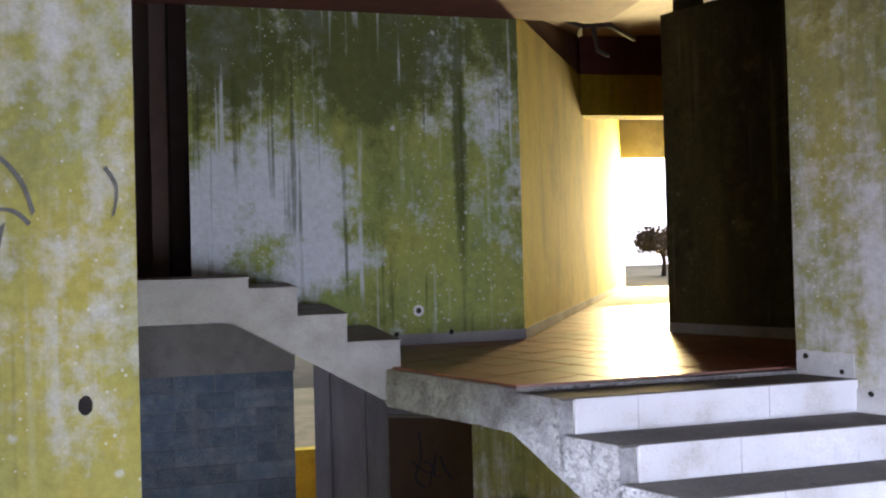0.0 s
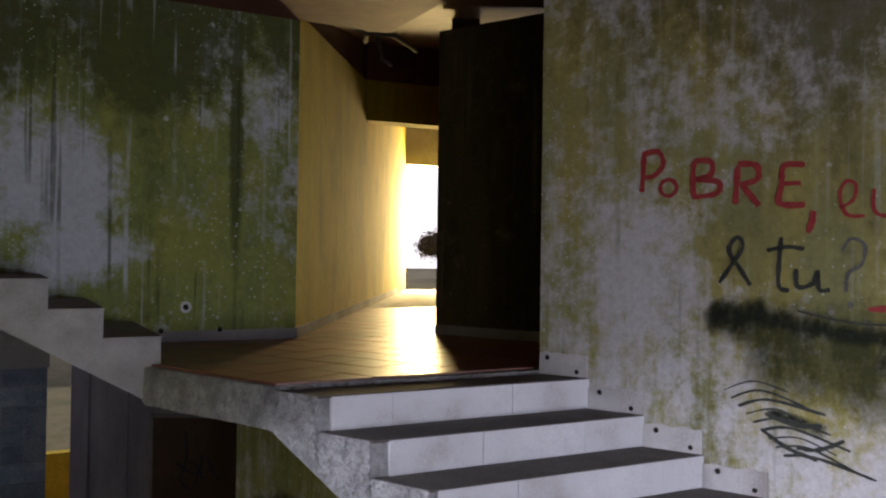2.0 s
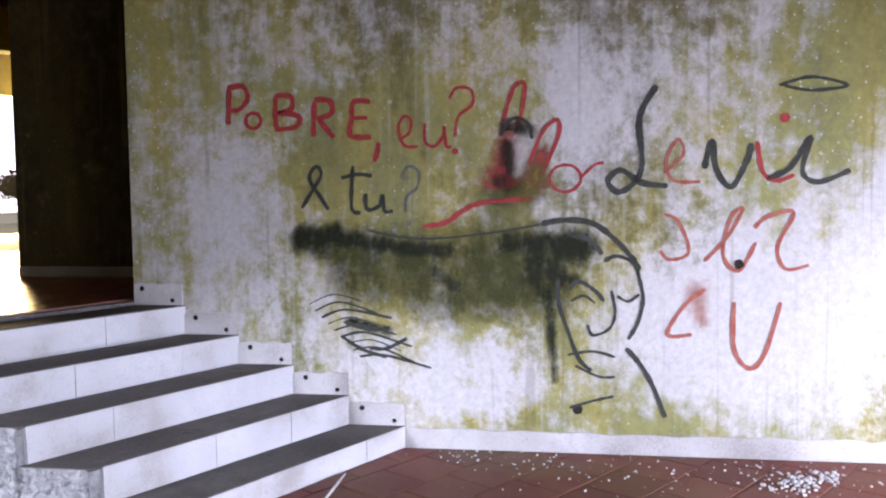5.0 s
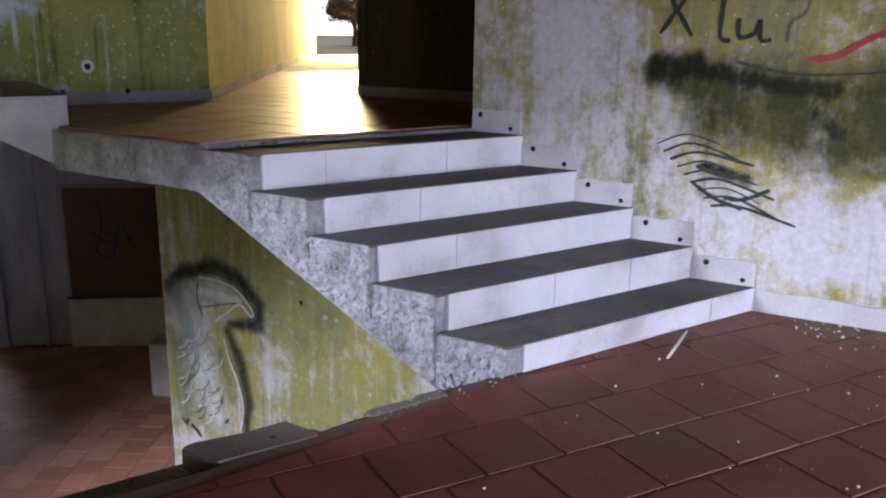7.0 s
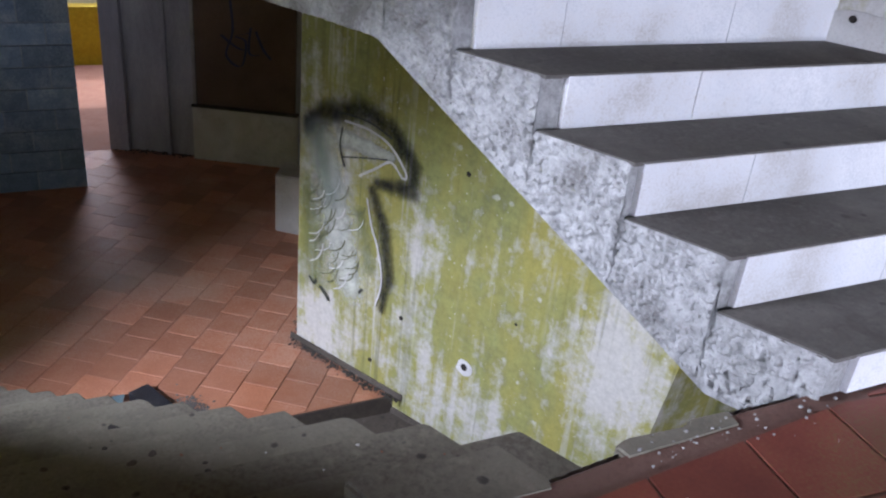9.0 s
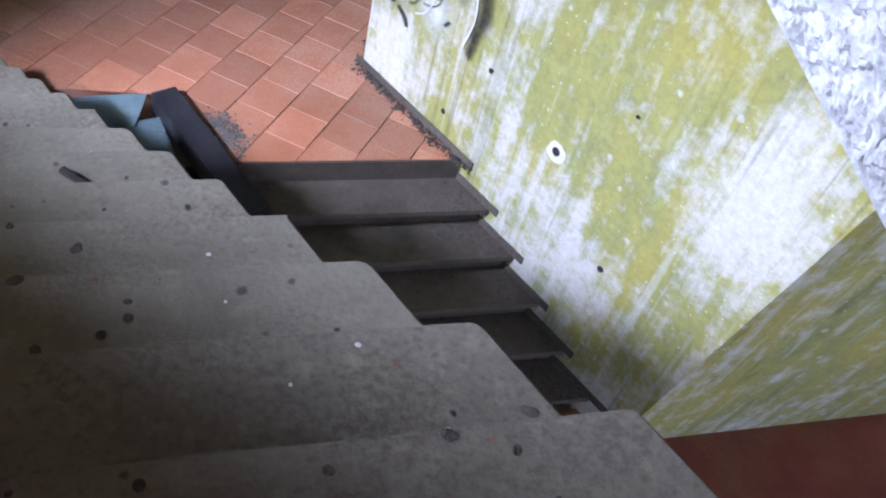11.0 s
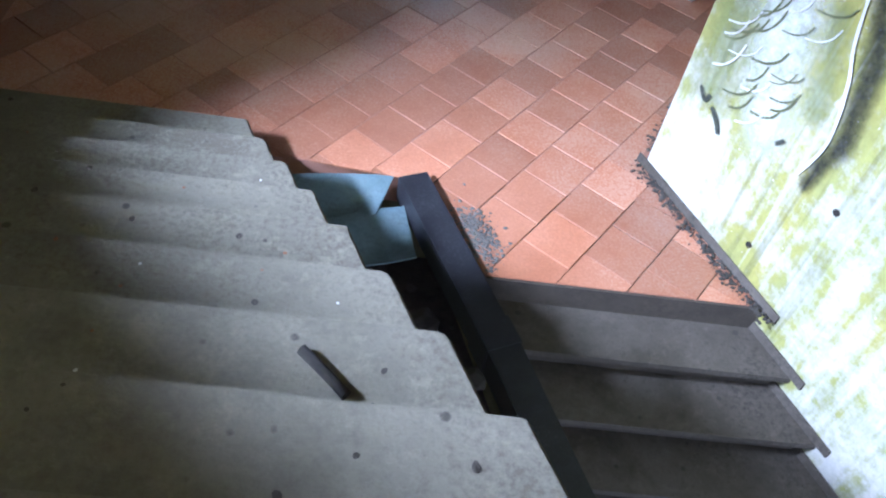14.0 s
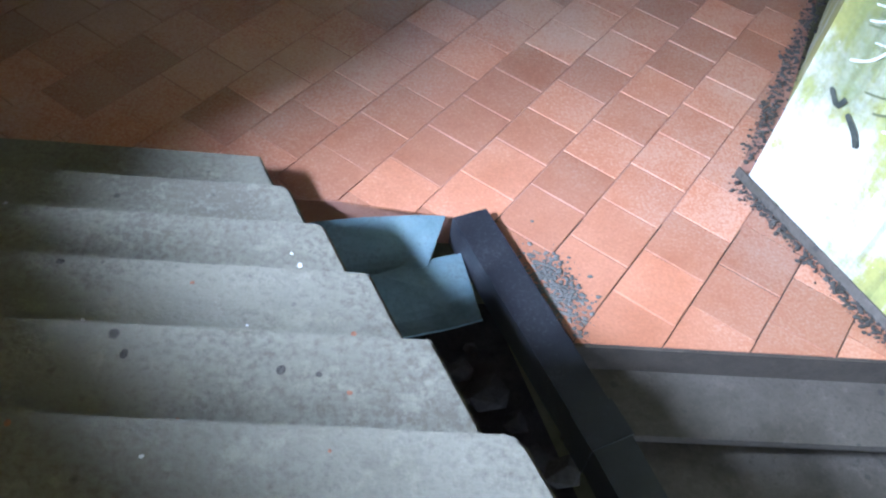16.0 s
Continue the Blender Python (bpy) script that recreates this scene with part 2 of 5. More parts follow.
M_STEPT = grainy("dark_brown_cement", (0.072, 0.058, 0.043), (0.125, 0.104, 0.083), (0.022, 0.016, 0.011), 5, 0.85, 0.5, 50, spots=0.6)
# darker copy of the tread colour, holding the shade of the risers
M_STEPD = grainy("shaded_cement_riser", (0.05, 0.038, 0.028), (0.09, 0.07, 0.052), (0.02, 0.015, 0.011), 5, 0.85, 0.5, 50, spots=0.7)
M_TILE = grainy("dark_terracotta_tile", (0.17, 0.036, 0.022), (0.25, 0.062, 0.036), (0.13, 0.098, 0.032), 3, 0.6, 0.12, 90, per_object=0.15)
M_TILEL = grainy("orange_terracotta_tile", (0.41, 0.155, 0.078), (0.49, 0.21, 0.118), (0.44, 0.29, 0.21), 3, 0.6, 0.12, 90, per_object=0.22)
M_TILET = grainy("landing_terracotta_tile", (0.26, 0.085, 0.055), (0.34, 0.125, 0.08), (0.16, 0.085, 0.06), 3, 0.42, 0.12, 90, per_object=0.18)
M_GROUT = grainy("cement_grout", (0.15, 0.075, 0.055), (0.21, 0.12, 0.09), (0.10, 0.07, 0.04), 6, 0.9, 0.4, 80)
M_GROUTL = grainy("pale_orange_grout", (0.36, 0.17, 0.115), (0.44, 0.23, 0.165), (0.26, 0.13, 0.09), 6, 0.9, 0.4, 80)
M_BLUE = grainy("blue_painted_block", (0.14, 0.195, 0.27), (0.22, 0.28, 0.36), (0.32, 0.36, 0.39), 8, 0.8, 0.35, 70, per_object=0.22)
M_MORTAR = grainy("pale_mortar", (0.22, 0.25, 0.28), (0.32, 0.35, 0.37), None, 9, 0.9, 0.4, 80)
M_GREY = grainy("stained_grey_plaster", (0.29, 0.285, 0.32), (0.42, 0.41, 0.45), (0.14, 0.135, 0.15), 3, 0.85, 0.25, 70, stretch=(1.4, 1.4, 0.3))
M_WHITE = grainy("white_plaster", (0.58, 0.57, 0.55), (0.75, 0.74, 0.72), (0.32, 0.28, 0.25), 9, 0.85, 0.2, 90)
M_BOARD = grainy("brown_board", (0.10, 0.06, 0.04), (0.15, 0.09, 0.06), (0.06, 0.036, 0.025), 5, 0.7, 0.2, 70)
M_WOOD = grainy("orange_pine_boards", (0.16, 0.07, 0.028), (0.22, 0.10, 0.042), (0.09, 0.04, 0.018), 4, 0.7, 0.25, 60, stretch=(1, 1, 1))
M_BEAM = grainy("dark_red_beam", (0.12, 0.035, 0.025), (0.17, 0.055, 0.035), None, 5, 0.7, 0.2, 60)
M_SOIL = grainy("dark_debris", (0.05, 0.042, 0.035), (0.10, 0.085, 0.07), (0.03, 0.025, 0.02), 12, 0.95, 0.9, 60, dist=0.02)
M_GROUND = grainy("dry_grass_ground", (0.20, 0.19, 0.08), (0.30, 0.26, 0.14), (0.12, 0.14, 0.04), 2, 0.95, 0.6, 20)
M_LEAF = grainy("dry_leaf", (0.22, 0.17, 0.09), (0.32, 0.23, 0.15), None, 4, 0.7, 0.1, 30)
M_BARK = grainy("bark", (0.13, 0.09, 0.06), (0.2, 0.15, 0.1), None, 8, 0.9, 0.5, 40)
M_RUBBER = grainy("black_plastic_pipe", (0.012, 0.012, 0.016), (0.025, 0.025, 0.03), (0.07, 0.07, 0.075), 6, 0.45, 0.15, 80)
M_SHEET = grainy("slate_blue_sheet", (0.12, 0.18, 0.20), (0.19, 0.26, 0.28), (0.07, 0.09, 0.1), 8, 0.6, 0.3, 60)
M_RED = grainy("red_spray_paint", (0.36, 0.03, 0.03), (0.46, 0.06, 0.05), None, 20, 0.7, 0.1, 90)
M_BLACK = grainy("black_spray_paint", (0.025, 0.03, 0.022), (0.06, 0.065, 0.05), None, 20, 0.75, 0.1, 90)
# near-black for the painted depth of holes, and for the iron bar
M_HOLE = grainy("dark_hole", (0.015, 0.012, 0.01), (0.03, 0.025, 0.02), None, 20, 0.95, 0.2, 90)
M_RUST = grainy("rusty_fleck", (0.2, 0.08, 0.04), (0.3, 0.13, 0.07), None, 20, 0.9, 0.3, 90)

# ---- building helpers ----


def link_mesh(name, bm, mat, parent=None, label=""):
    me = bpy.data.meshes.new(name)
    bm.normal_update()
    bm.to_mesh(me)
    bm.free()
    if mat:
        me.materials.append(mat)
    ob = new(name, me)
    if parent is not None:
        ob.parent = parent
    if label:
        ob["label"] = label
    return ob


def part(name, bm, mat, parent, label=""):
    return link_mesh(name, bm, mat, parent, label)


def empty(name, place=(0, 0, 0)):
    ob = new(name)
    ob.location = place
    return ob


def structure(ob, label, category="wall"):
    return tagged(ob, label, category, kind="structure")


def solid(low, high):
    """A closed body between two loops of as many points, low and high."""
    bm = bmesh.new()
    a = [bm.verts.new(p) for p in low]
    b = [bm.verts.new(p) for p in high]
    n = len(a)
    bm.faces.new(a[::-1])
    bm.faces.new(b)
    for i in range(n):
        bm.faces.new((a[i], a[(i + 1) % n], b[(i + 1) % n], b[i]))
    bmesh.ops.recalc_face_normals(bm, faces=bm.faces[:])
    return bm


def prism(poly, z0, z1):
    return solid([(x, y, z0) for x, y in poly], [(x, y, z1) for x, y in poly])


def strip(p, q, thick, z0, z1):
    """A straight wall from p to q; its thickness lies to the left of that way."""
    d = Vector((q[0] - p[0], q[1] - p[1])).normalized()
    n = Vector((-d.y, d.x)) * thick
    return prism([p, q, (q[0] + n.x, q[1] + n.y), (p[0] + n.x, p[1] + n.y)], z0, z1)


def join(bms):
    out = bmesh.new()
    for b in bms:
        me = bpy.data.meshes.new("tmp")
        b.to_mesh(me)
        b.free()
        out.from_mesh(me)
        bpy.data.meshes.remove(me)
    return out


# plan: risers run along x, the long wall and the cut edges of the flights along LONG
Z_UP, Z_LOW, Z_BASE, Z_LAND, Z_TOP = 0.045, -2.175, -3.03, 0.89, 3.42
SLOPE = 0.517
LONG = Vector((0.459, -0.888))
FACE = Vector((-0.888, -0.459))
FOOT = Vector((1.625, 0.0))


def on_wall(a, z, off=0.0):
    """A point of the long wall: a metres along it from the foot of the stairs, off metres before its face."""
    p = FOOT + LONG * a + FACE * off
    return Vector((p.x, p.y, z))


def wall_x(y):
    return FOOT.x - SLOPE * y


def cut_x(y):
    return -SLOPE * y


def b_left(y):
    """The line of the black pipe beside the basement flight."""
    return -1.42 + (3.5 - y) * 0.46


def flat(v):
    return (v.x, v.y)


# ---- structure ----
structure(link_mesh("wall_long", strip(flat(on_wall(5.3, 0)), flat(on_wall(-1.65, 0)), -0.2, -0.16, Z_TOP + 0.3), M_GRAF),
          "long concrete wall with peeling limewash and yellow-green algae")
structure(link_mesh("wall_lower_long", join([strip(flat(on_wall(-1.667, 0)), flat(on_wall(-4.28, 0)), -0.2, -0.165, 0.66),
                                             solid([on_wall(-1.81, Z_BASE - 0.05), on_wall(-4.28, Z_BASE - 0.05), on_wall(-4.28, Z_BASE - 0.05, -0.2), on_wall(-1.81, Z_BASE - 0.05, -0.2)],
                                                   [on_wall(-1.44, -0.166), on_wall(-4.28, -0.166), on_wall(-4.28, -0.166, -0.2), on_wall(-1.44, -0.166, -0.2)])]), M_BIRD),
          "lower concrete wall with olive algae runs")
c_end = on_wall(-4.28, 0)
structure(link_mesh("wall_lower_return", join([strip(flat(c_end + Vector((0.05, 0.02, 0))), (c_end.x + 1.1, c_end.y + 1.95), -0.2, Z_LOW - 0.05, 0.655),
                                              strip((c_end.x + 0.26, c_end.y + 0.4), (c_end.x + 1.1, c_end.y + 1.95), -0.2, 0.656, 1.2)]), M_BIRD),
          "lower concrete wall turning away, pale with algae")
eb, et = on_wall(-1.808, Z_BASE - 0.05), on_wall(-1.438, -0.167)
structure(link_mesh("wall_lower_end", solid([eb, (4.0, eb.y - 0.03, eb.z), (4.0, eb.y + 0.17, eb.z), (eb.x + 0.1, eb.y + 0.2, eb.z)],
                                            [et, (4.0, et.y - 0.03, et.z), (4.0, et.y + 0.17, et.z), (et.x + 0.1, et.y + 0.2, et.z)]), M_BIRD),
          "pale limewashed wall end below the upper floor, with algae")
structure(link_mesh("wall_column", prism([(-2.37, 0.0), (-2.55, 0.22), (-7.0, 0.22), (-7.0, 0.0)], Z_LOW - 0.1, Z_TOP), M_COL),
          "broad concrete pier with lime-yellow algae")
sw0, sw1 = Vector((-2.40, 0.23)), Vector((-4.16, 3.63))
sj = sw0.lerp(sw1, 0.75)


def sloped_strip(p, q, thick, low, top):
    """A straight wall whose foot and top may slope with the stairs beside it."""
    d = (q - p).normalized()
    n = Vector((-d.y, d.x)) * thick
    loop, at = [p, q, q + n, p + n], (p, q, q, p)
    return solid([(v.x, v.y, low(c.y)) for v, c in zip(loop, at)], [(v.x, v.y, top(c.y)) for v, c in zip(loop, at)])


def nosing(y):
    return Z_UP - 0.575 * (y - 0.026)


structure(link_mesh("wall_stair_side", sloped_strip(sw0, sj, 0.2, lambda y: Z_LOW - 0.1, lambda y: nosing(y) + 0.77), M_COL),
          "sloping concrete parapet beside the descending stairs, open above")
# unseen header and end wall, added to narrow the daylight over the parapet
structure(link_mesh("wall_stair_side_baffle", join([sloped_strip(sw0, sj, 0.2, lambda y: nosing(y) + 1.95, lambda y: Z_TOP),
                                                    sloped_strip(sj + (sw1 - sw0) * 0.001, sw1, 0.2, lambda y: Z_LOW - 0.1, lambda y: Z_TOP)]), M_COL),
          "unseen added wall limiting the daylight above the sloping opening beside the stairs")
structure(link_mesh("wall_outer_return", strip((-4.16, 3.64), (-7.0, 3.64), -0.2, Z_LOW - 0.1, Z_TOP), M_COL), "outer wall behind the stairs")
moss = [(-2.41, 1.3), (-1.75, 1.3), (-1.75, 1.15), (-1.46, 1.15), (-1.46, 1.0), (-1.15, 1.0), (-1.15, Z_LAND - 0.05), (0.1, Z_LAND - 0.05), (0.1, Z_TOP), (-2.41, Z_TOP)]
structure(link_mesh("wall_mossy", solid([(x, 3.75, z) for x, z in moss], [(x, 3.93, z) for x, z in moss]), M_MOSS),
          "concrete wall covered with green moss runs")
structure(link_mesh("wall_mossy_upper", strip((-2.41, 3.755), (-0.33, 3.755), 0.17, Z_TOP, 4.4), M_MOSS), "upper part of the mossy wall")
yd = Vector((0.5, 0.866))
y0 = Vector((0.1, 3.75))
y1 = y0 + yd * 10.9
structure(link_mesh("wall_yellow", solid([(y0.x, y0.y + .002, 0.6), (y1.x, y1.y, 0.6), (y1.x - .16, y1.y + .1, 0.6), (y0.x - .16, y0.y + .18, 0.6)],
                                         [(y0.x, y0.y + .002, 3.47), (y1.x, y1.y, 4.4), (y1.x - .16, y1.y + .1, 4.4), (y0.x - .16, y0.y + .18, 3.47)]), M_YELL),
          "corridor wall with bright yellow algae")
yb0, yb1 = y0 + Vector((-.03, .03)), y1 + Vector((-.03, .02))
structure(link_mesh("wall_yellow_band", solid([(yb0.x, yb0.y, 3.48), (yb1.x, yb1.y, 4.41), (yb1.x - .13, yb1.y + .1, 4.41), (yb0.x - .13, yb0.y + .1, 3.48)],
                                              [(yb0.x, yb0.y, 3.62), (yb1.x, yb1.y, 5.8), (yb1.x - .13, yb1.y + .1, 5.8), (yb0.x - .13, yb0.y + .1, 3.62)]), M_WOOD),
          "tan boarding above the yellow wall")
k0 = Vector((1.34, 3.72))
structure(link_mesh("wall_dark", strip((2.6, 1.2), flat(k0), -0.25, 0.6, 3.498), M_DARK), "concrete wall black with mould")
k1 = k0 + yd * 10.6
# out-of-view corridor and passage sides: their lack of light is put into the coat
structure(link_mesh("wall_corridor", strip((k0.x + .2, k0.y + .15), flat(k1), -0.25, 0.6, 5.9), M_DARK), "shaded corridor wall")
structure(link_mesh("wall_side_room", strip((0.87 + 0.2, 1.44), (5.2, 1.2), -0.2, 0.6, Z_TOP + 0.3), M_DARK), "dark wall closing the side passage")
# unseen rear wall, coloured dark only to weaken the bounced fill
structure(link_mesh("wall_back", join([strip((-7.0, -4.5), (-2.3, -4.5), -0.25, 0, Z_TOP), strip((-2.3, -4.5), (4.2, -4.5), -0.25, 3.15, Z_TOP)]), M_DARK), "unseen rear wall with a wide veranda opening, dark to cut bounce")
structure(link_mesh("wall_hidden_room", join([strip((-7.0, 5.6), (0.9, 5.6), 0.2, 1.4, 4.5), strip((-2.75, 4.6), (-2.62, 4.6), 0.3, 1.4, 4.4)]), M_BOARD), "brown boarded wall of the dark upper room")
structure(link_mesh("ceiling_upper_room", prism([(-7.0, 3.745), (0.0, 3.745), (1.0, 5.6), (-7.0, 5.6)], 4.41, 4.6), M_BEAM), "dark timber ceiling of the upper room", "ceiling")
# unseen side wall, dark for the same weaker bounce
structure(link_mesh("wall_left", join([strip((-7.0, -4.75), (-7.0, 0.0), -0.25, 0, Z_TOP), strip((-7.0, 3.64), (-7.0, 12.0), -0.25, Z_LOW - 0.1, 4.4)]), M_DARK), "unseen outer side wall, dark to cut bounce")

# floors and ceilings
structure(link_mesh("floor_upper_slab", prism([(-7.0, -4.75), (4.4, -4.75), (wall_x(0.026) + .1, 0.026), (-0.3, 0.026), (-0.62, -0.01), (-1.3, -0.07), (-2.37, -0.08), (-2.4, -0.002), (-7.0, -0.002)], -0.16, Z_UP - 0.005), M_GROUT), "cement bed of the upper floor", "floor")
structure(link_mesh("ceiling_main", prism([(-7.0, -4.75), (4.3, -4.75), (0.86, 1.44), (0.86, 3.745), (-4.3, 3.745), (-2.6, 0.22), (-7.0, 0.22)], Z_TOP, Z_TOP + 0.2), M_BEAM), "dark red-brown timber ceiling", "ceiling")
structure(link_mesh("floor_lower_slab", join([prism([(-7.0, 3.55), (-0.2, 3.55), (-0.2, 3.9), (3.5, 12.0), (-7.0, 12.0)], Z_LOW - 0.2, Z_LOW - 0.003)]), M_GROUTL), "cement bed of the lower floor", "floor")
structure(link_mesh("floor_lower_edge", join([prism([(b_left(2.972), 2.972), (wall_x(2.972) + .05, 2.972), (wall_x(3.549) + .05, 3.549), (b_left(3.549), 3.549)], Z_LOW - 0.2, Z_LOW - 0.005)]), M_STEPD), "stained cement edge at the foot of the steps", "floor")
structure(link_mesh("floor_basement", prism([(-3.5, -1.5), (4.0, -1.5), (4.0, 1.84), (-3.5, 1.84)], Z_BASE - 0.2, Z_BASE), M_TILE), "dirty tiled basement floor", "floor")
structure(link_mesh("ceiling_lower", prism([(-7.0, 3.94), (0.0, 3.94), (3.2, 9.5), (3.2, 12.0), (-7.0, 12.0)], 1.2, 1.4), M_CONC), "concrete ceiling of the lower room", "ceiling")
corr = [flat(y0 - yd * 0.2 + Vector((-.3, 0))), flat(y1 + Vector((-.3, .1))), flat(k1 + Vector((.5, 0))), (5.2, 1.2), (0.9, 1.46)]
structure(link_mesh("ceiling_corridor", solid([(p[0], p[1], 3.5 + max(0, (p[1] - 3.6)) * 0.22) for p in corr], [(p[0], p[1], 3.6 + max(0, (p[1] - 3.6)) * 0.22) for p in corr]), M_WOOD), "orange pine board ceiling", "ceiling")
# lintels across the corridor
for s, zb, zt, mat, nm, lab in ((4.25, 3.33, 3.86, M_YELL, "beam_lintel", "concrete lintel with algae"), (4.2, 3.866, 4.4, M_BEAM, "beam_timber", "dark red timber beam"),
                                (10.6, 3.47, 5.2, M_CONC, "beam_end", "concrete lintel at the corridor's end")):
    a, b = y0 + yd * s, k0 + yd * s + Vector((.05, -.03))
    structure(link_mesh(nm, strip(flat(a), flat(b), 0.3, zb, zt), mat), lab, "beam")

# broken tongue of the slab beyond the tiles
tongue = prism([(-1.25, -0.05), (-0.88, -0.06), (-0.87, -0.02), (-0.905, 0.06), (-0.93, 0.125), (-1.1, 0.118), (-1.27, 0.14), (-1.32, 0.125), (-1.29, 0.04)], -0.045, Z_UP - 0.001)
bmesh.ops.bevel(tongue, geom=tongue.edges[:], offset=0.01, segments=2, affect='EDGES')
structure(link_mesh("trim_slab_tongue", tongue, M_STEP), "broken grey tongue of the concrete floor slab", "slab edge")
bit = prism([(-0.66, -0.03), (-0.3, -0.02), (-0.29, 0.045), (-0.42, 0.05), (-0.44, 0.03), (-0.62, 0.04), (-0.67, 0.02)], -0.03, Z_UP + 0.002)
bmesh.ops.bevel(bit, geom=bit.edges[:], offset=0.008, segments=2, affect='EDGES')
structure(link_mesh("trim_slab_chip", bit, M_STEP), "chipped grey lip of the concrete floor slab", "slab edge")

# landing
land = [(-0.752, 1.455), (0.878, 1.45), (4.6, 1.3), (k1.x + .3, k1.y), (y1.x, y1.y), (0.1, 3.75), (-1.22, 3.75), (-1.22, 2.48)]
structure(link_mesh("floor_landing_slab", join([prism(land, 0.66, Z_LAND - 0.012)]), M_ROUGH), "rough concrete landing slab", "floor")

# ---- flights of stairs ----
RISE, RUN = 0.172, 0.295
B_H, B_RUN = 0.138, 0.229


def flight_body(name, profile, xl, xr, mat, parent, label=""):
    """A flight from its side profile (y, z), between the slanted lines xl(y) and xr(y)."""
    return part(name, solid([(xl(y), y, z) for y, z in profile], [(xr(y), y, z) for y, z in profile]), mat, parent, label)


def slab_piece(xl, xr, y0_, y1_, z0, z1):
    return solid([(xl(y0_), y0_, z0), (xr(y0_), y0_, z0), (xr(y1_), y1_, z0), (xl(y1_), y1_, z0)],
                 [(xl(y0_), y0_, z1), (xr(y0_), y0_, z1), (xr(y1_), y1_, z1), (xl(y1_), y1_, z1)])


# rising flight beside the long wall
up_flight = tagged(empty("staircase", (0.8, 0.6, 0.3)), "white-painted concrete stairs with rough broken side beside the long wall", "stairs")
up_flight.matrix_world = Matrix.Identity(4)
prof = [(0.012, Z_UP - 0.012)]
for k in range(1, 6):
    prof += [(RUN * (k - 1) + 0.012, RISE * k - 0.012), (RUN * k + 0.012, RISE * k - 0.012)]
prof[-1] = (1.46, 0.848)
prof += [(1.49, 0.66), (0.26, -0.10), (0.02, -0.10)]
flight_body("body", prof, cut_x, lambda y: wall_x(y) + 0.02, M_ROUGH, up_flight, "rough broken concrete")
for k in range(1, 6):
    ya, yb = RUN * (k - 1), RUN * k
    part("tread", slab_piece(cut_x, wall_x, ya, (yb - 0.002) if k < 5 else 1.449, RISE * k - 0.012, RISE * k), M_TREAD, up_flight, "grey worn cement tread")
    z0 = Z_UP + 0.001 if k == 1 else RISE * (k - 1) + 0.001
    cuts = (0.03 + 0.025 * ((k * 2) % 3), 0.52 + 0.07 * ((k * 7) % 5 - 2), 1.22 + 0.06 * ((k * 3) % 5 - 2), 1.625)
    for c0, c1 in zip(cuts, cuts[1:]):
        part("riser", slab_piece(lambda y: cut_x(y) + c0 + 0.002, lambda y: cut_x(y) + c1 - 0.002, ya - 0.004 - 0.002 * ((k + int(c0 * 10)) % 2), ya + 0.0115, z0, RISE * k - 0.006), M_RISER, up_flight, "white-painted riser")

# second flight beside the mossy wall
side = tagged(empty("side_staircase"), "pale concrete flight rising beside the mossy wall", "stairs")
DR = [(-1.14, 1.045), (-1.46, 1.215), (-1.75, 1.385), (-2.03, 1.45)]
prof_d = [(-1.14, Z_LAND - 0.1), (-1.14, 1.045), (-1.46, 1.045), (-1.46, 1.215), (-1.75, 1.215), (-1.75, 1.385), (-2.03, 1.385), (-2.03, 1.45), (-3.4, 1.45), (-3.4, 1.2), (-2.13, 1.2), (-1.19, 0.66)]
part("body", solid([(x, 2.48, z) for x, z in prof_d], [(x, 3.745, z) for x, z in prof_d]), M_CONC, side)

for (xa, zt), xb in zip(DR, (-1.46, -1.75, -2.03, -3.4)):
    part("tread", solid([(xa + 0.006, 2.474, zt + 0.001), (xb + 0.002, 2.474, zt + 0.001), (xb + 0.002, 3.744, zt + 0.001), (xa + 0.006, 3.744, zt + 0.001)],
                        [(xa + 0.006, 2.474, zt + 0.009), (xb + 0.002, 2.474, zt + 0.009), (xb + 0.002, 3.744, zt + 0.009), (xa + 0.006, 3.744, zt + 0.009)]), M_CONC, side)

# descending flight
A_H, A_RUN = (Z_UP - Z_LOW) / 13, 0.297
down = tagged(empty("descending_staircase"), "dusty cement stairs going down, edges cut off slantwise", "stairs")


def a_x(y):
    return -0.593 - 0.46 * (y - 0.026)


def a_left(y):
    return -2.38 - 0.517 * (y - 0.026) if y > 0.24 else -2.36


prof_a = [(0.03, Z_UP - 0.02)]
for k in range(0, 13):
    prof_a += [(0.026 + A_RUN * k, Z_UP - A_H * (k + 1) - 0.015), (0.026 + A_RUN * (k + 1), Z_UP - A_H * (k + 1) - 0.015)]
prof_a = prof_a[1:-1] + [(3.6, Z_LOW - 0.2), (0.4, -0.36), (0.026, -0.36)]
flight_body("body", prof_a, lambda y: a_x(y) - 0.03, a_left, M_STEP, down)
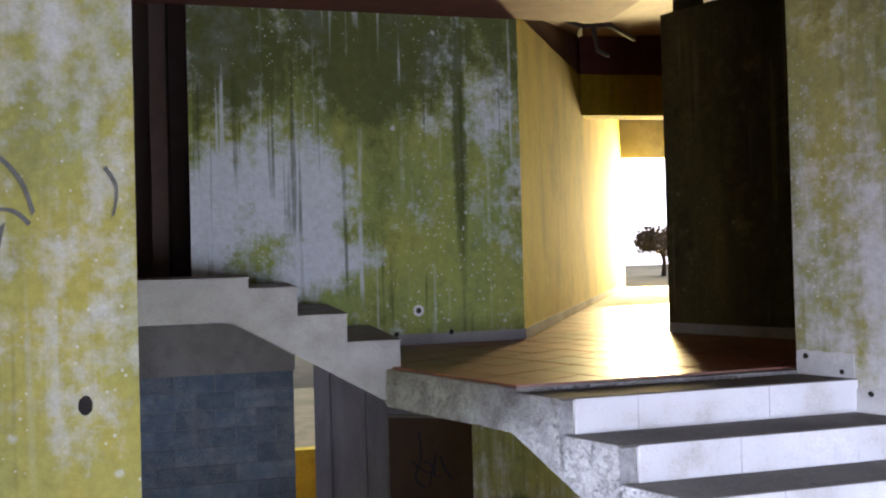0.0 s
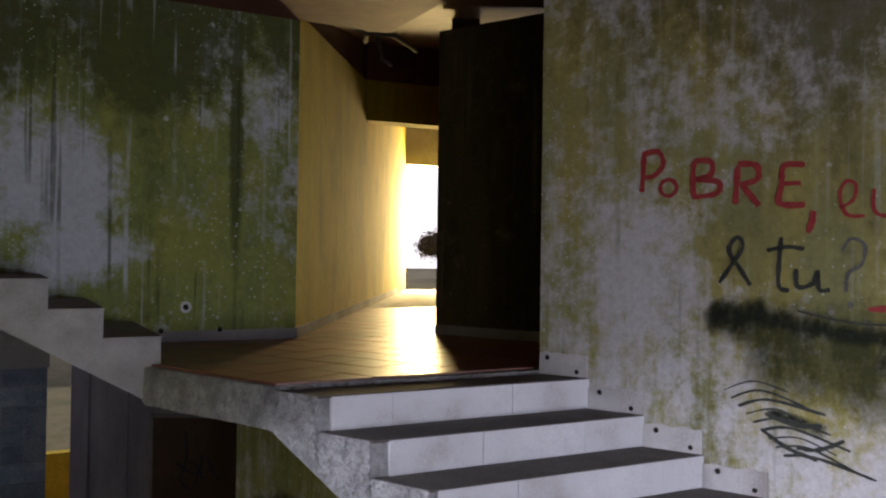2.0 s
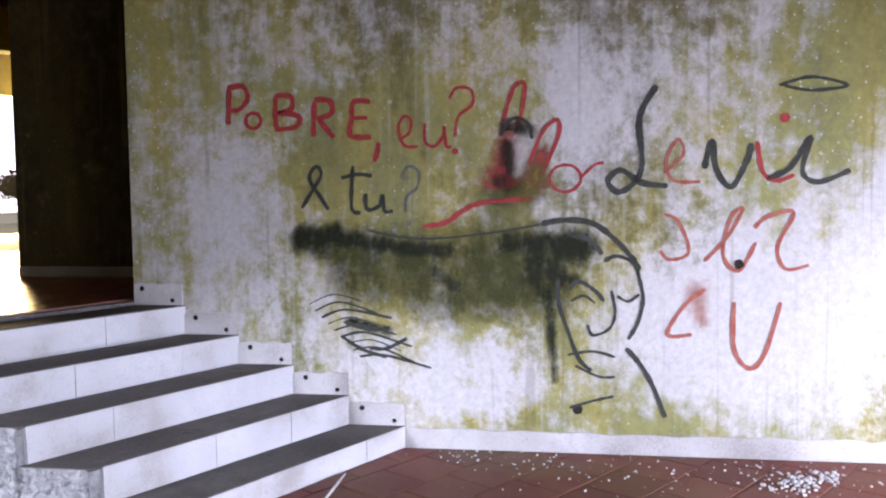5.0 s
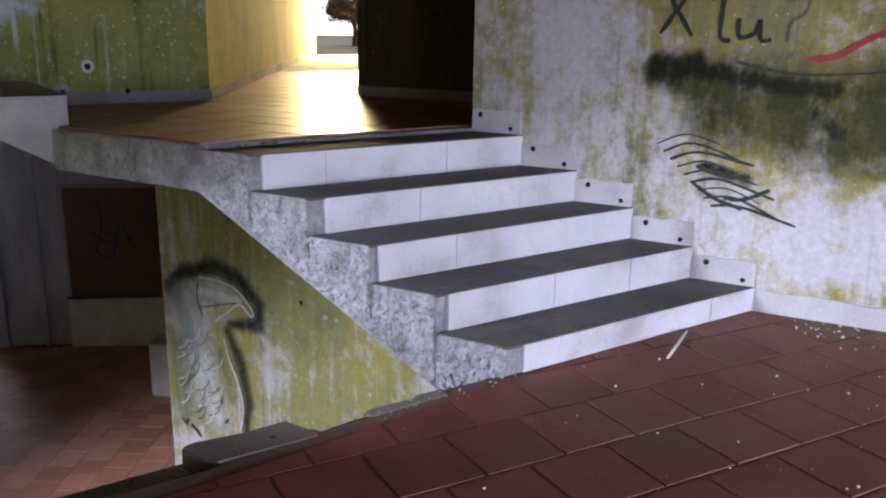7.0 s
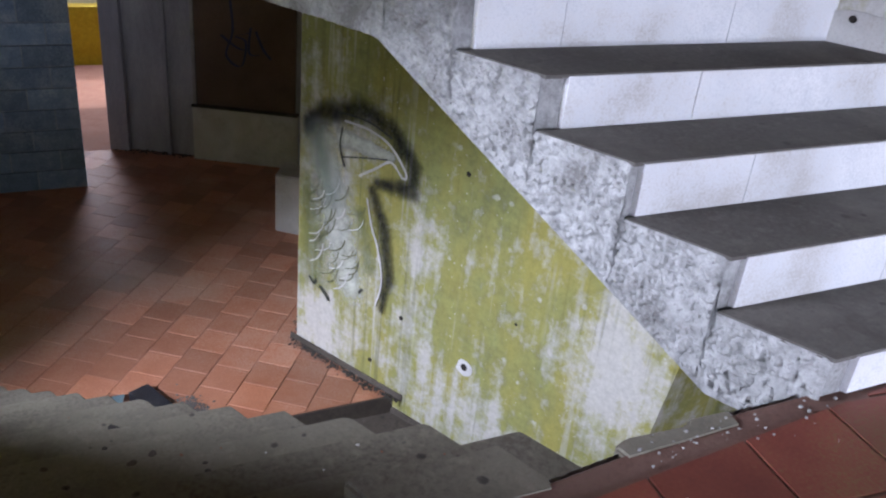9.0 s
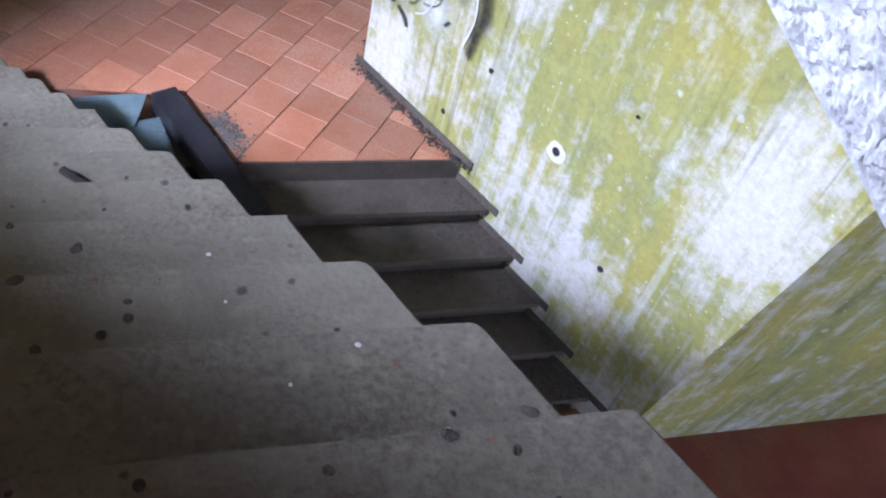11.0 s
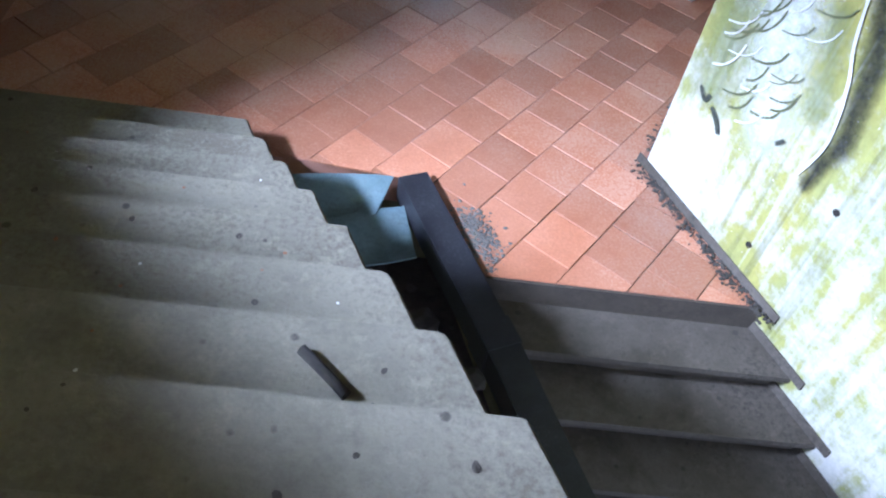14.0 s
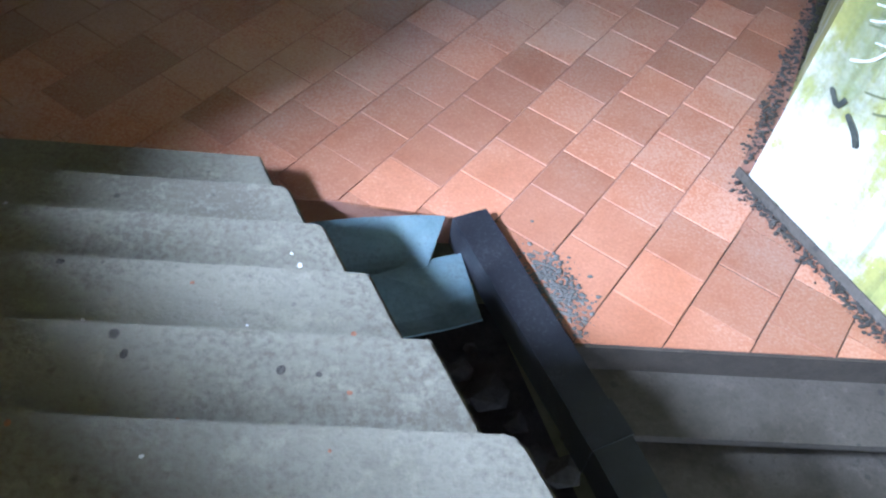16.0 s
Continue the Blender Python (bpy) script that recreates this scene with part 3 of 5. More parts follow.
for k in range(1, 13):
    ya, yb = 0.026 + A_RUN * (k - 1), 0.026 + A_RUN * k
    z = Z_UP - A_H * k
    wear = 0.008 + 0.016 * ((k * 5) % 4) / 3
    y_in = ya - (0.02 if k > 1 else 0.12)
    loop = [(a_left(y_in), y_in), (a_x(y_in), y_in), (a_x(ya + 0.04), ya + 0.04), (a_x(yb - wear) - 0.004, yb - wear), (a_x(yb) - wear * 0.45, yb - wear * 0.3), (a_x(yb) - wear * 1.3, yb)]
    n_e = 14
    for e in range(1, n_e):
        xe = a_x(yb) - wear * 1.3 + (a_left(yb) - a_x(yb) + wear * 1.3) * e / n_e
        loop.append((xe, yb + 0.004 * noise.noise(Vector((xe * 7, k * 3.1, 0)))))
    loop.append((a_left(yb), yb))
    sb = prism(loop, z - 0.045, z)
    bmesh.ops.bevel(sb, geom=[ed for ed in sb.edges if all(v.co.z > z - 0.001 for v in ed.verts)], offset=0.009, segments=2, affect='EDGES')
    part("step", sb, M_STEP, down)
    part("riser", slab_piece(a_left, lambda y: a_x(y) - 0.006, yb - 0.03, yb - 0.012, z - A_H + 0.001, z - 0.046), M_STEP, down)

# lower flight to the basement
under = tagged(empty("basement_staircase"), "dark cement stairs going down to the basement beside the lower wall, risers darkened as shade", "stairs")


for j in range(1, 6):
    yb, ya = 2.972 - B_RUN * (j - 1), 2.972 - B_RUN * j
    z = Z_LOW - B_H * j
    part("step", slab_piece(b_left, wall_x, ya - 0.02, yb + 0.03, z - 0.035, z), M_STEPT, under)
    # shade under the nosing is put into the riser's colour
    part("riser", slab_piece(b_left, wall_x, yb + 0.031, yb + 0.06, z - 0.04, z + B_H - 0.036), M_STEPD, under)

# lower room
structure(link_mesh("wall_blue_core", strip((-1.52, 6.87), (-7.0, 6.87), -0.16, Z_LOW - 0.05, 0.36), M_MORTAR), "mortar of the blue block wall")
structure(link_mesh("beam_lower", strip((-1.5, 6.85), (-7.0, 6.85), -0.2, 0.361, 1.2), M_CONC), "pale concrete beam above the blue wall", "beam")
g0, g1 = Vector((-1.19, 7.85)), Vector((1.3, 6.56))
structure(link_mesh("wall_grey", strip(flat(g0), flat(g1), 0.2, Z_LOW - 0.05, 1.2), M_GREY), "grey plastered wall with dark stains")
structure(link_mesh("wall_lower_back", join([strip((-4.5, 10.9), (2.5, 10.9), 0.2, Z_LOW - 0.05, -1.4), strip((-4.5, 10.9), (2.5, 10.9), 0.2, 0.25, 1.2)]), M_YELL), "yellowed wall with a long window opening")

# ---- wall paint, holes and skirting ----


def smooth(pts, n=6):
    """Catmull-Rom through the points of a stroke."""
    if len(pts) < 3:
        return [tuple(p) for p in pts]
    q = [pts[0], *pts, pts[-1]]
    out = []
    for i in range(1, len(q) - 2):
        p0, p1, p2, p3 = (np.array(p, float) for p in q[i - 1:i + 3])
        for t in np.linspace(0, 1, n, endpoint=False):
            out.append(tuple(0.5 * (2 * p1 + (p2 - p0) * t + (2 * p0 - 5 * p1 + 4 * p2 - p3) * t ** 2 + (3 * p1 - p0 - 3 * p2 + p3) * t ** 3)))
    out.append(tuple(pts[-1]))
    return out


def stroke(parent, pts, width, mat, off=0.004, name="stroke"):
    """A painted line on the long wall."""
    line = smooth(pts)
    bm = bmesh.new()
    rows = []
    rng = random.Random(int(abs(pts[0][0] * 977 + pts[-1][1] * 131)))
    for i, (a, z) in enumerate(line):
        p, q = line[max(i - 1, 0)], line[min(i + 1, len(line) - 1)]
        d = Vector((q[0] - p[0], q[1] - p[1]))
        d = d.normalized() if d.length > 1e-6 else Vector((1, 0))
        w = width * 0.5 * (0.75 + 0.4 * rng.random()) * (0.7 if i in (0, len(line) - 1) else 1)
        n = Vector((-d.y, d.x)) * w
        rows.append((bm.verts.new(on_wall(a + n.x, z + n.y, off)), bm.verts.new(on_wall(a - n.x, z - n.y, off))))
    for r, t in zip(rows, rows[1:]):
        bm.faces.new((r[0], r[1], t[1], t[0]))
    bmesh.ops.recalc_face_normals(bm, faces=bm.faces[:])
    return part(name, bm, mat, parent)


def ring(a, z, r, r2=None):
    return [(a + r * math.cos(t), z + (r2 or r) * math.sin(t)) for t in np.linspace(1.6, 8.0, 11)]


def spray_material(name, col, hard=0.09, density=0.9, streaks=0.3, worn=0.0):
    """Thin sprayed paint: the wall shows through where the coat is worn or ends."""
    m, nt, bs = nodes_of(name)
    co = nt.nodes.new("ShaderNodeTexCoord").outputs["Object"]
    f1 = noise_node(nt, co, 13, 9, 0.8)
    f2 = noise_node(nt, co, 7, 4, 0.6, (1.5, 1.5, 0.2))
    at = nt.nodes.new("ShaderNodeAttribute")
    at.attribute_name = "cover"
    v = math_node(nt, 'ADD', math_node(nt, 'MULTIPLY', at.outputs["Fac"], 0.40), math_node(nt, 'ADD', math_node(nt, 'MULTIPLY', f1, 0.62 - 0.3 * streaks), math_node(nt, 'MULTIPLY', f2, 0.3 * streaks)))
    al = ramp(nt, v, ((0.585 - hard, BW[0]), (0.585 + hard, BW[1])))
    if worn:
        f3 = noise_node(nt, co, 5.5, 9, 0.78, (1.3, 1.3, 0.55))
        keep = ramp(nt, f3, ((0.40, (1 - worn, 1 - worn, 1 - worn)), (0.60, BW[1])))
        al = math_node(nt, 'MULTIPLY', al, keep)
        bs.inputs["Specular IOR Level"].default_value = 0.15
    nt.links.new(math_node(nt, 'MULTIPLY', al, density), bs.inputs["Alpha"])
    nt.links.new(mix(nt, f1, tuple(c * 0.6 for c in col), tuple(min(1, c * 1.5) for c in col)), bs.inputs["Base Color"])
    bs.inputs["Roughness"].default_value = 0.8
    return m


def spray(parent, cover, bounds, mat, off=0.003, step=0.025, name="painted_patch"):
    """A sprayed patch on the long wall; cover(a, z) is 1 inside and falls to 0 at its rim."""
    a0, a1, z0, z1 = bounds
    na, nz = int((a1 - a0) / step) + 1, int((z1 - z0) / step) + 1
    verts, vals, faces = [], [], []
    for i in range(na):
        for j in range(nz):
            a, z = a0 + i * step, z0 + j * step
            verts.append(on_wall(a, z, off))
            vals.append(max(0.0, min(1.0, cover(a, z))))
    for i in range(na - 1):
        for j in range(nz - 1):
            q = (i * nz + j, i * nz + j + 1, (i + 1) * nz + j + 1, (i + 1) * nz + j)
            if max(vals[k] for k in q) > 0.0:
                faces.append(q)
    root = list(range(len(verts)))

    def find(i):
        while root[i] != i:
            root[i] = root[root[i]]
            i = root[i]
        return i

    for q in faces:
        for k in q[1:]:
            root[find(k)] = find(q[0])
    pieces = collections.defaultdict(list)
    for q in faces:
        pieces[find(q[0])].append(q)
    for piece in pieces.values():
        if len(piece) < 6:
            continue
        used = sorted({k for q in piece for k in q})
        index = {k: i for i, k in enumerate(used)}
        me = bpy.data.meshes.new(name)
        me.from_pydata([tuple(verts[k]) for k in used], [], [tuple(index[k] for k in q) for q in piece])
        me.attributes.new("cover", 'FLOAT', 'POINT').data.foreach_set("value", [vals[k] for k in used])
        me.materials.append(mat)
        ob = new(name, me)
        ob.parent = parent


def blob(*bits):
    """Cover of a union of tapered bands: (a, z, b, y, radius at start, radius at end)."""
    def f(a, z):
        best = 0.0
        for x0, z0, x1, z1, r0, r1 in bits:
            d = Vector((x1 - x0, z1 - z0))
            t = max(0, min(1, ((a - x0) * d.x + (z - z0) * d.y) / max(d.length_squared, 1e-6)))
            r = r0 + (r1 - r0) * t
            q = math.hypot(a - x0 - t * d.x, z - z0 - t * d.y)
            best = max(best, 1.25 - q / r)
        return best
    return f


S_BLACK = spray_material("thin_black_spray", (0.020, 0.025, 0.015), hard=0.13, density=0.95, worn=0.6)
S_RED = spray_material("thin_red_spray", (0.34, 0.045, 0.045), hard=0.12, density=0.8)
S_PALE = spray_material("pale_wash", (0.62, 0.64, 0.58), hard=0.2, density=0.75)
S_GREEN = spray_material("green_wash", (0.20, 0.23, 0.09), hard=0.22, density=0.6)
S_HALO = spray_material("dense_black_spray", (0.012, 0.013, 0.010), hard=0.22, density=0.97, streaks=0.1)
S_OLIVE2 = spray_material("olive_brown_wash", (0.17, 0.13, 0.03), hard=0.2, density=0.8)
S_TEAL = spray_material("grey_green_wash", (0.24, 0.31, 0.27), hard=0.25, density=0.6)
M_COMB = grainy("dark_olive_line", (0.07, 0.075, 0.03), (0.13, 0.135, 0.06), None, 20, 0.8, 0.1, 70)
S_FADE = spray_material("faded_red_spray", (0.46, 0.16, 0.10), hard=0.3, density=0.75)
M_FADE = grainy("faded_red_line", (0.38, 0.09, 0.06), (0.48, 0.18, 0.12), None, 20, 0.8, 0.1, 70)
M_GREYP = grainy("grey_spray_line", (0.12, 0.12, 0.10), (0.20, 0.20, 0.17), None, 20, 0.8, 0.1, 70)

red_words = tagged(empty("graffiti_words"), "red hand-painted words POBRE, eu? on the long wall", "graffiti")
for letter in (((-1.01, 2.13), (-1.015, 2.03), (-1.02, 1.92)), ((-1.02, 2.13), (-0.93, 2.14), (-0.90, 2.07), (-0.95, 2.01), (-1.01, 2.0)),
               ((-0.73, 2.08), (-0.735, 1.98), (-0.73, 1.89)), ((-0.73, 2.08), (-0.64, 2.07), (-0.64, 2.0), (-0.72, 1.98)), ((-0.72, 1.98), (-0.60, 1.96), (-0.61, 1.90), (-0.74, 1.885)),
               ((-0.5, 2.04), (-0.505, 1.94), (-0.51, 1.84)), ((-0.5, 2.05), (-0.41, 2.04), (-0.40, 1.97), (-0.49, 1.94)), ((-0.48, 1.94), (-0.43, 1.88), (-0.39, 1.83)),
               ((-0.17, 2.03), (-0.27, 2.03), (-0.28, 1.94), (-0.29, 1.84), (-0.17, 1.83)), ((-0.28, 1.94), (-0.19, 1.94)), ((-0.13, 1.80), (-0.135, 1.75), (-0.155, 1.69))):
    stroke(red_words, letter, 0.032, M_RED)
stroke(red_words, ring(-0.87, 1.94, 0.045), 0.024, M_RED)
for letter in (((-0.01, 1.81), (0.05, 1.85), (0.06, 1.92), (0.02, 1.94), (-0.01, 1.88), (0.02, 1.78), (0.10, 1.77)), ((0.14, 1.90), (0.14, 1.80), (0.19, 1.77), (0.24, 1.82), (0.25, 1.88), (0.26, 1.77), (0.29, 1.77)),
               ((0.28, 2.03), (0.32, 2.09), (0.40, 2.08), (0.41, 2.0), (0.33, 1.93), (0.31, 1.82))):
    stroke(red_words, letter, 0.019, M_RED)
stroke(red_words, ring(0.31, 1.74, 0.01), 0.018, M_RED)

black_words = tagged(empty("graffiti_words"), "black hand-painted words & tu? below the red ones", "graffiti")
for letter in (((-0.59, 1.43), (-0.53, 1.52), (-0.47, 1.62), (-0.50, 1.67), (-0.54, 1.60), (-0.48, 1.5), (-0.43, 1.42)), ((-0.28, 1.67), (-0.29, 1.55), (-0.29, 1.42), (-0.24, 1.40)),
               ((-0.35, 1.6), (-0.26, 1.62), (-0.17, 1.61)), ((-0.21, 1.51), (-0.20, 1.42), (-0.13, 1.44), (-0.11, 1.50), (-0.10, 1.41), (-0.05, 1.41))):
    stroke(black_words, letter, 0.024, M_BLACK)
stroke(black_words, ((0.0, 1.60), (0.04, 1.66), (0.10, 1.63), (0.09, 1.54), (0.03, 1.49), (0.02, 1.40)), 0.018, M_GREYP)
stroke(black_words, ring(0.04, 1.34, 0.008), 0.016, M_GREYP)

script = tagged(empty("graffiti_script"), "faded red and black painted script on the pale wall", "graffiti")
for pts, w, mat in ((((1.41, 2.07), (1.32, 1.9), (1.33, 1.62), (1.22, 1.5), (1.15, 1.56), (1.22, 1.62), (1.33, 1.55), (1.47, 1.53)), 0.034, M_BLACK),
                    (((1.45, 1.6), (1.55, 1.7), (1.52, 1.78), (1.46, 1.66), (1.5, 1.56), (1.64, 1.55)), 0.02, M_FADE),
                    (((1.66, 1.62), (1.70, 1.77), (1.72, 1.62), (1.80, 1.52), (1.88, 1.66), (1.90, 1.75)), 0.034, M_BLACK),
                    (((1.93, 1.76), (1.96, 1.60), (2.03, 1.55), (2.12, 1.58)), 0.026, M_RED), (ring(2.07, 1.88, 0.014), 0.026, M_RED),
                    (((1.98, 1.56), (2.1, 1.62), (2.2, 1.78), (2.16, 1.6), (2.24, 1.54), (2.4, 1.6)), 0.03, M_BLACK),
                    (((2.04, 2.05), (2.2, 2.09), (2.38, 2.04), (2.2, 2.02), (2.06, 2.05)), 0.018, M_BLACK),
                    (((1.45, 1.38), (1.53, 1.33), (1.58, 1.17), (1.48, 1.13), (1.43, 1.18)), 0.02, M_FADE),
                    (((1.66, 1.12), (1.78, 1.25), (1.86, 1.40), (1.80, 1.36), (1.76, 1.16), (1.84, 1.07), (1.93, 1.22)), 0.022, M_FADE),
                    (((1.92, 1.3), (1.99, 1.36), (2.12, 1.38), (2.04, 1.2), (2.08, 1.08), (2.2, 1.1)), 0.022, M_FADE),
                    (((1.67, 0.97), (1.56, 0.88), (1.47, 0.72), (1.6, 0.72)), 0.024, M_FADE), (((1.82, 0.9), (1.82, 0.65), (1.90, 0.54), (1.98, 0.62), (2.06, 0.9)), 0.026, M_FADE),
                    (((1.0, 1.58), (1.08, 1.65), (1.13, 1.66)), 0.018, M_RED)):
    stroke(script, pts, w, mat)
stroke(script, ring(0.92, 1.58, 0.085, 0.075), 0.018, M_RED)
spray(script, blob((1.62, 0.95, 1.66, 0.78, 0.06, 0.03)), (1.45, 1.8, 0.65, 1.1), S_FADE)

red_mark = tagged(empty("graffiti_mark"), "smeared red painted shape with two loops", "graffiti")
spray(red_mark, blob((0.66, 1.80, 0.57, 1.50, 0.16, 0.20), (0.57, 1.5, 0.72, 1.54, 0.14, 0.17), (0.72, 1.56, 0.80, 1.72, 0.12, 0.07)), (0.2, 1.1, 1.2, 2.1), S_RED)
spray(red_mark, blob((0.70, 1.80, 0.66, 1.62, 0.10, 0.05)), (0.5, 0.95, 1.45, 2.0), S_PALE, off=0.0045, step=0.015)
for bits in ((0.60, 1.76, 0.61, 1.64, 0.06, 0.07), (0.55, 1.57, 0.66, 1.55, 0.06, 0.07), (0.60, 1.87, 0.72, 1.85, 0.06, 0.06)):
    spray(red_mark, blob(bits), (0.4, 0.9, 1.35, 2.05), S_BLACK, off=0.006, step=0.015)
spray(red_mark, blob((0.76, 1.60, 0.72, 1.52, 0.10, 0.10)), (0.5, 1.0, 1.35, 1.8), S_OLIVE2, off=0.0065, step=0.015)
stroke(red_mark, ((0.57, 1.82), (0.60, 1.89), (0.66, 1.915), (0.72, 1.88), (0.74, 1.80)), 0.02, M_BLACK, off=0.007)
for pts, w in ((((0.58, 1.90), (0.64, 2.08), (0.70, 2.10), (0.69, 1.98), (0.66, 1.86)), 0.024), (((0.72, 1.66), (0.80, 1.84), (0.88, 1.90), (0.88, 1.80), (0.78, 1.58)), 0.024), (((0.12, 1.32), (0.25, 1.34), (0.34, 1.40), (0.46, 1.45), (0.74, 1.47)), 0.03)):
    stroke(red_mark, pts, w, M_RED, off=0.005)

mural = tagged(empty("mural_patch"), "broad black and olive sprayed patch with curved outlines", "mural")
S_OLIVE = spray_material("thin_olive_black_spray", (0.055, 0.06, 0.02), hard=0.15, density=0.92, worn=0.45)
spray(mural, blob((-0.55, 1.24, 0.0, 1.12, 0.14, 0.30), (0.0, 1.08, 0.75, 1.10, 0.34, 0.34), (0.1, 0.97, 0.85, 0.98, 0.26, 0.22), (-0.3, 1.05, 0.3, 0.97, 0.22, 0.28), (0.72, 1.17, 1.0, 1.2, 0.22, 0.14)), (-0.95, 1.45, 0.4, 1.7), S_OLIVE)
spray(mural, blob((-0.6, 1.25, -0.4, 1.27, 0.10, 0.10), (-0.4, 1.27, -0.05, 1.2, 0.08, 0.06), (-0.05, 1.2, 0.25, 1.18, 0.06, 0.06), (0.6, 1.23, 1.0, 1.2, 0.08, 0.12), (0.78, 1.1, 0.95, 1.02, 0.14, 0.06), (0.75, 1.02, 0.8, 0.95, 0.09, 0.06)), (-0.95, 1.3, 0.7, 1.6), S_BLACK, off=0.0045, step=0.015)
spray(mural, blob((0.82, 0.95, 0.86, 0.45, 0.05, 0.03)), (0.65, 1.2, 0.2, 1.1), S_BLACK, off=0.005)
spray(mural, blob((0.2, 1.05, 0.3, 0.98, 0.06, 0.05)), (0.0, 0.5, 0.8, 1.25), S_BLACK, off=0.005, step=0.015)
for pts, w in ((((0.79, 1.33), (0.92, 1.35), (1.07, 1.33), (1.19, 1.24), (1.28, 1.14), (1.32, 1.07)), 0.034), (((1.13, 1.12), (1.2, 1.15), (1.29, 1.11), (1.32, 1.03)), 0.022),
               (((1.32, 1.03), (1.34, 0.91), (1.31, 0.78), (1.26, 0.69)), 0.024), (((1.25, 0.64), (1.32, 0.56), (1.39, 0.44), (1.46, 0.26)), 0.028),
               (((0.93, 0.96), (0.99, 1.01), (1.08, 0.96), (1.13, 0.9)), 0.024), (((0.95, 0.90), (1.02, 0.93), (1.08, 0.89)), 0.014),
               (((1.17, 0.96), (1.19, 0.84), (1.16, 0.75), (1.07, 0.71), (1.04, 0.77)), 0.018), (((1.2, 0.93), (1.26, 0.9), (1.32, 0.94)), 0.016),
               (((0.88, 1.02), (0.88, 0.9), (0.93, 0.74), (0.99, 0.58), (1.06, 0.51)), 0.024), (((0.93, 0.6), (1.07, 0.62), (1.19, 0.59)), 0.018), (((0.97, 0.54), (1.1, 0.48), (1.19, 0.48)), 0.016), (((0.94, 0.3), (1.06, 0.34), (1.18, 0.37)), 0.018),
               (((0.95, 1.27), (1.05, 1.24), (1.12, 1.16)), 0.03), (((-0.2, 1.30), (0.1, 1.25), (0.5, 1.28), (0.8, 1.33)), 0.012)):
    stroke(mural, pts, w, M_BLACK, off=0.006)
for i in range(9):
    t = i / 8
    a0, z0 = -0.56 + 0.30 * t, 0.87 - 0.30 * t
    stroke(mural, ((a0, z0), (a0 + 0.15, z0 + 0.06 - 0.05 * t), (a0 + 0.32 + 0.05 * (i % 3), z0 + 0.02 - 0.08 * t - 0.02 * (i % 2))), 0.008 + 0.004 * (i % 3), M_BLACK, off=0.006)
for pts in (((-0.35, 0.77), (-0.2, 0.73), (-0.08, 0.74)), ((-0.37, 0.69), (-0.24, 0.61), (-0.1, 0.57)), ((-0.2, 0.62), (-0.1, 0.62), (0.02, 0.68))):
    stroke(mural, pts, 0.022, M_BLACK, off=0.007)
spray(mural, blob((-0.32, 0.78, -0.1, 0.72, 0.035, 0.055)), (-0.5, 0.1, 0.6, 0.9), S_BLACK, off=0.005, step=0.015)

mural_low = tagged(empty("mural_patch"), "curved sprayed shape with black halo and combed stripes", "mural")
spray(mural_low, blob((-4.2, -0.5, -4.07, -0.38, 0.08, 0.09), (-4.07, -0.38, -3.74, -0.27, 0.09, 0.09), (-3.74, -0.27, -3.52, -0.33, 0.09, 0.08), (-3.52, -0.33, -3.33, -0.5, 0.08, 0.08), (-3.33, -0.5, -3.33, -0.66, 0.08, 0.07), (-3.33, -0.66, -3.6, -0.7, 0.08, 0.05),
                     (-3.64, -0.76, -3.52, -1.0, 0.05, 0.07), (-3.52, -1.0, -3.46, -1.3, 0.07, 0.06), (-3.46, -1.3, -3.5, -1.56, 0.055, 0.04)), (-4.27, -3.0, -1.75, 0.1), S_HALO)
spray(mural_low, blob((-4.05, -0.55, -3.95, -1.0, 0.15, 0.2), (-3.95, -1.0, -3.78, -1.5, 0.22, 0.16), (-3.9, -0.5, -3.5, -0.5, 0.11, 0.05)), (-4.27, -3.2, -1.8, -0.1), S_PALE, off=0.005)
spray(mural_low, blob((-4.12, -0.55, -4.02, -0.9, 0.12, 0.14)), (-4.27, -3.8, -1.4, -0.2), S_TEAL, off=0.006)
spray(mural_low, blob((-4.2, -0.9, -4.1, -1.55, 0.1, 0.14), (-3.72, -0.95, -3.62, -1.3, 0.06, 0.07)), (-4.27, -3.5, -1.9, -0.5), S_GREEN, off=0.006)
comb = random.Random(12)
for i in range(34):
    u, w = comb.random(), i / 33
    a = -4.2 + 0.04 * w + (0.36 + 0.06 * w) * u
    z = -0.9 - 0.66 * w + 0.10 * u
    run, rise = comb.uniform(0.07, 0.15), comb.uniform(0.08, 0.17)
    stroke(mural_low, ((a, z - rise * 0.5), (a + run * 0.5, z - rise * 0.28), (a + run * 0.85, z + rise * 0.1), (a + run, z + rise * 0.55)), comb.uniform(0.005, 0.010), M_COMB if i % 3 else M_WHITE, off=0.008 + 0.0002 * (i % 5))
stroke(mural_low, ((-3.89, -0.38), (-3.68, -0.38), (-3.51, -0.43), (-3.38, -0.56), (-3.40, -0.60), (-3.5, -0.53), (-3.62, -0.61), (-3.75, -0.70)), 0.016, M_WHITE, off=0.010)
stroke(mural_low, ((-3.67, -0.82), (-3.62, -1.0), (-3.56, -1.13), (-3.51, -1.35), (-3.55, -1.55)), 0.015, M_WHITE, off=0.010)
stroke(mural_low, ((-3.9, -0.42), (-3.915, -0.56), (-3.87, -0.68)), 0.014, M_BLACK, off=0.010)
stroke(mural_low, ((-3.9, -0.62), (-3.72, -0.57), (-3.52, -0.52)), 0.010, M_BLACK, off=0.010)
stroke(mural_low, ((-3.95, -0.34), (-3.7, -0.33), (-3.5, -0.38)), 0.012, M_BLACK, off=0.010)
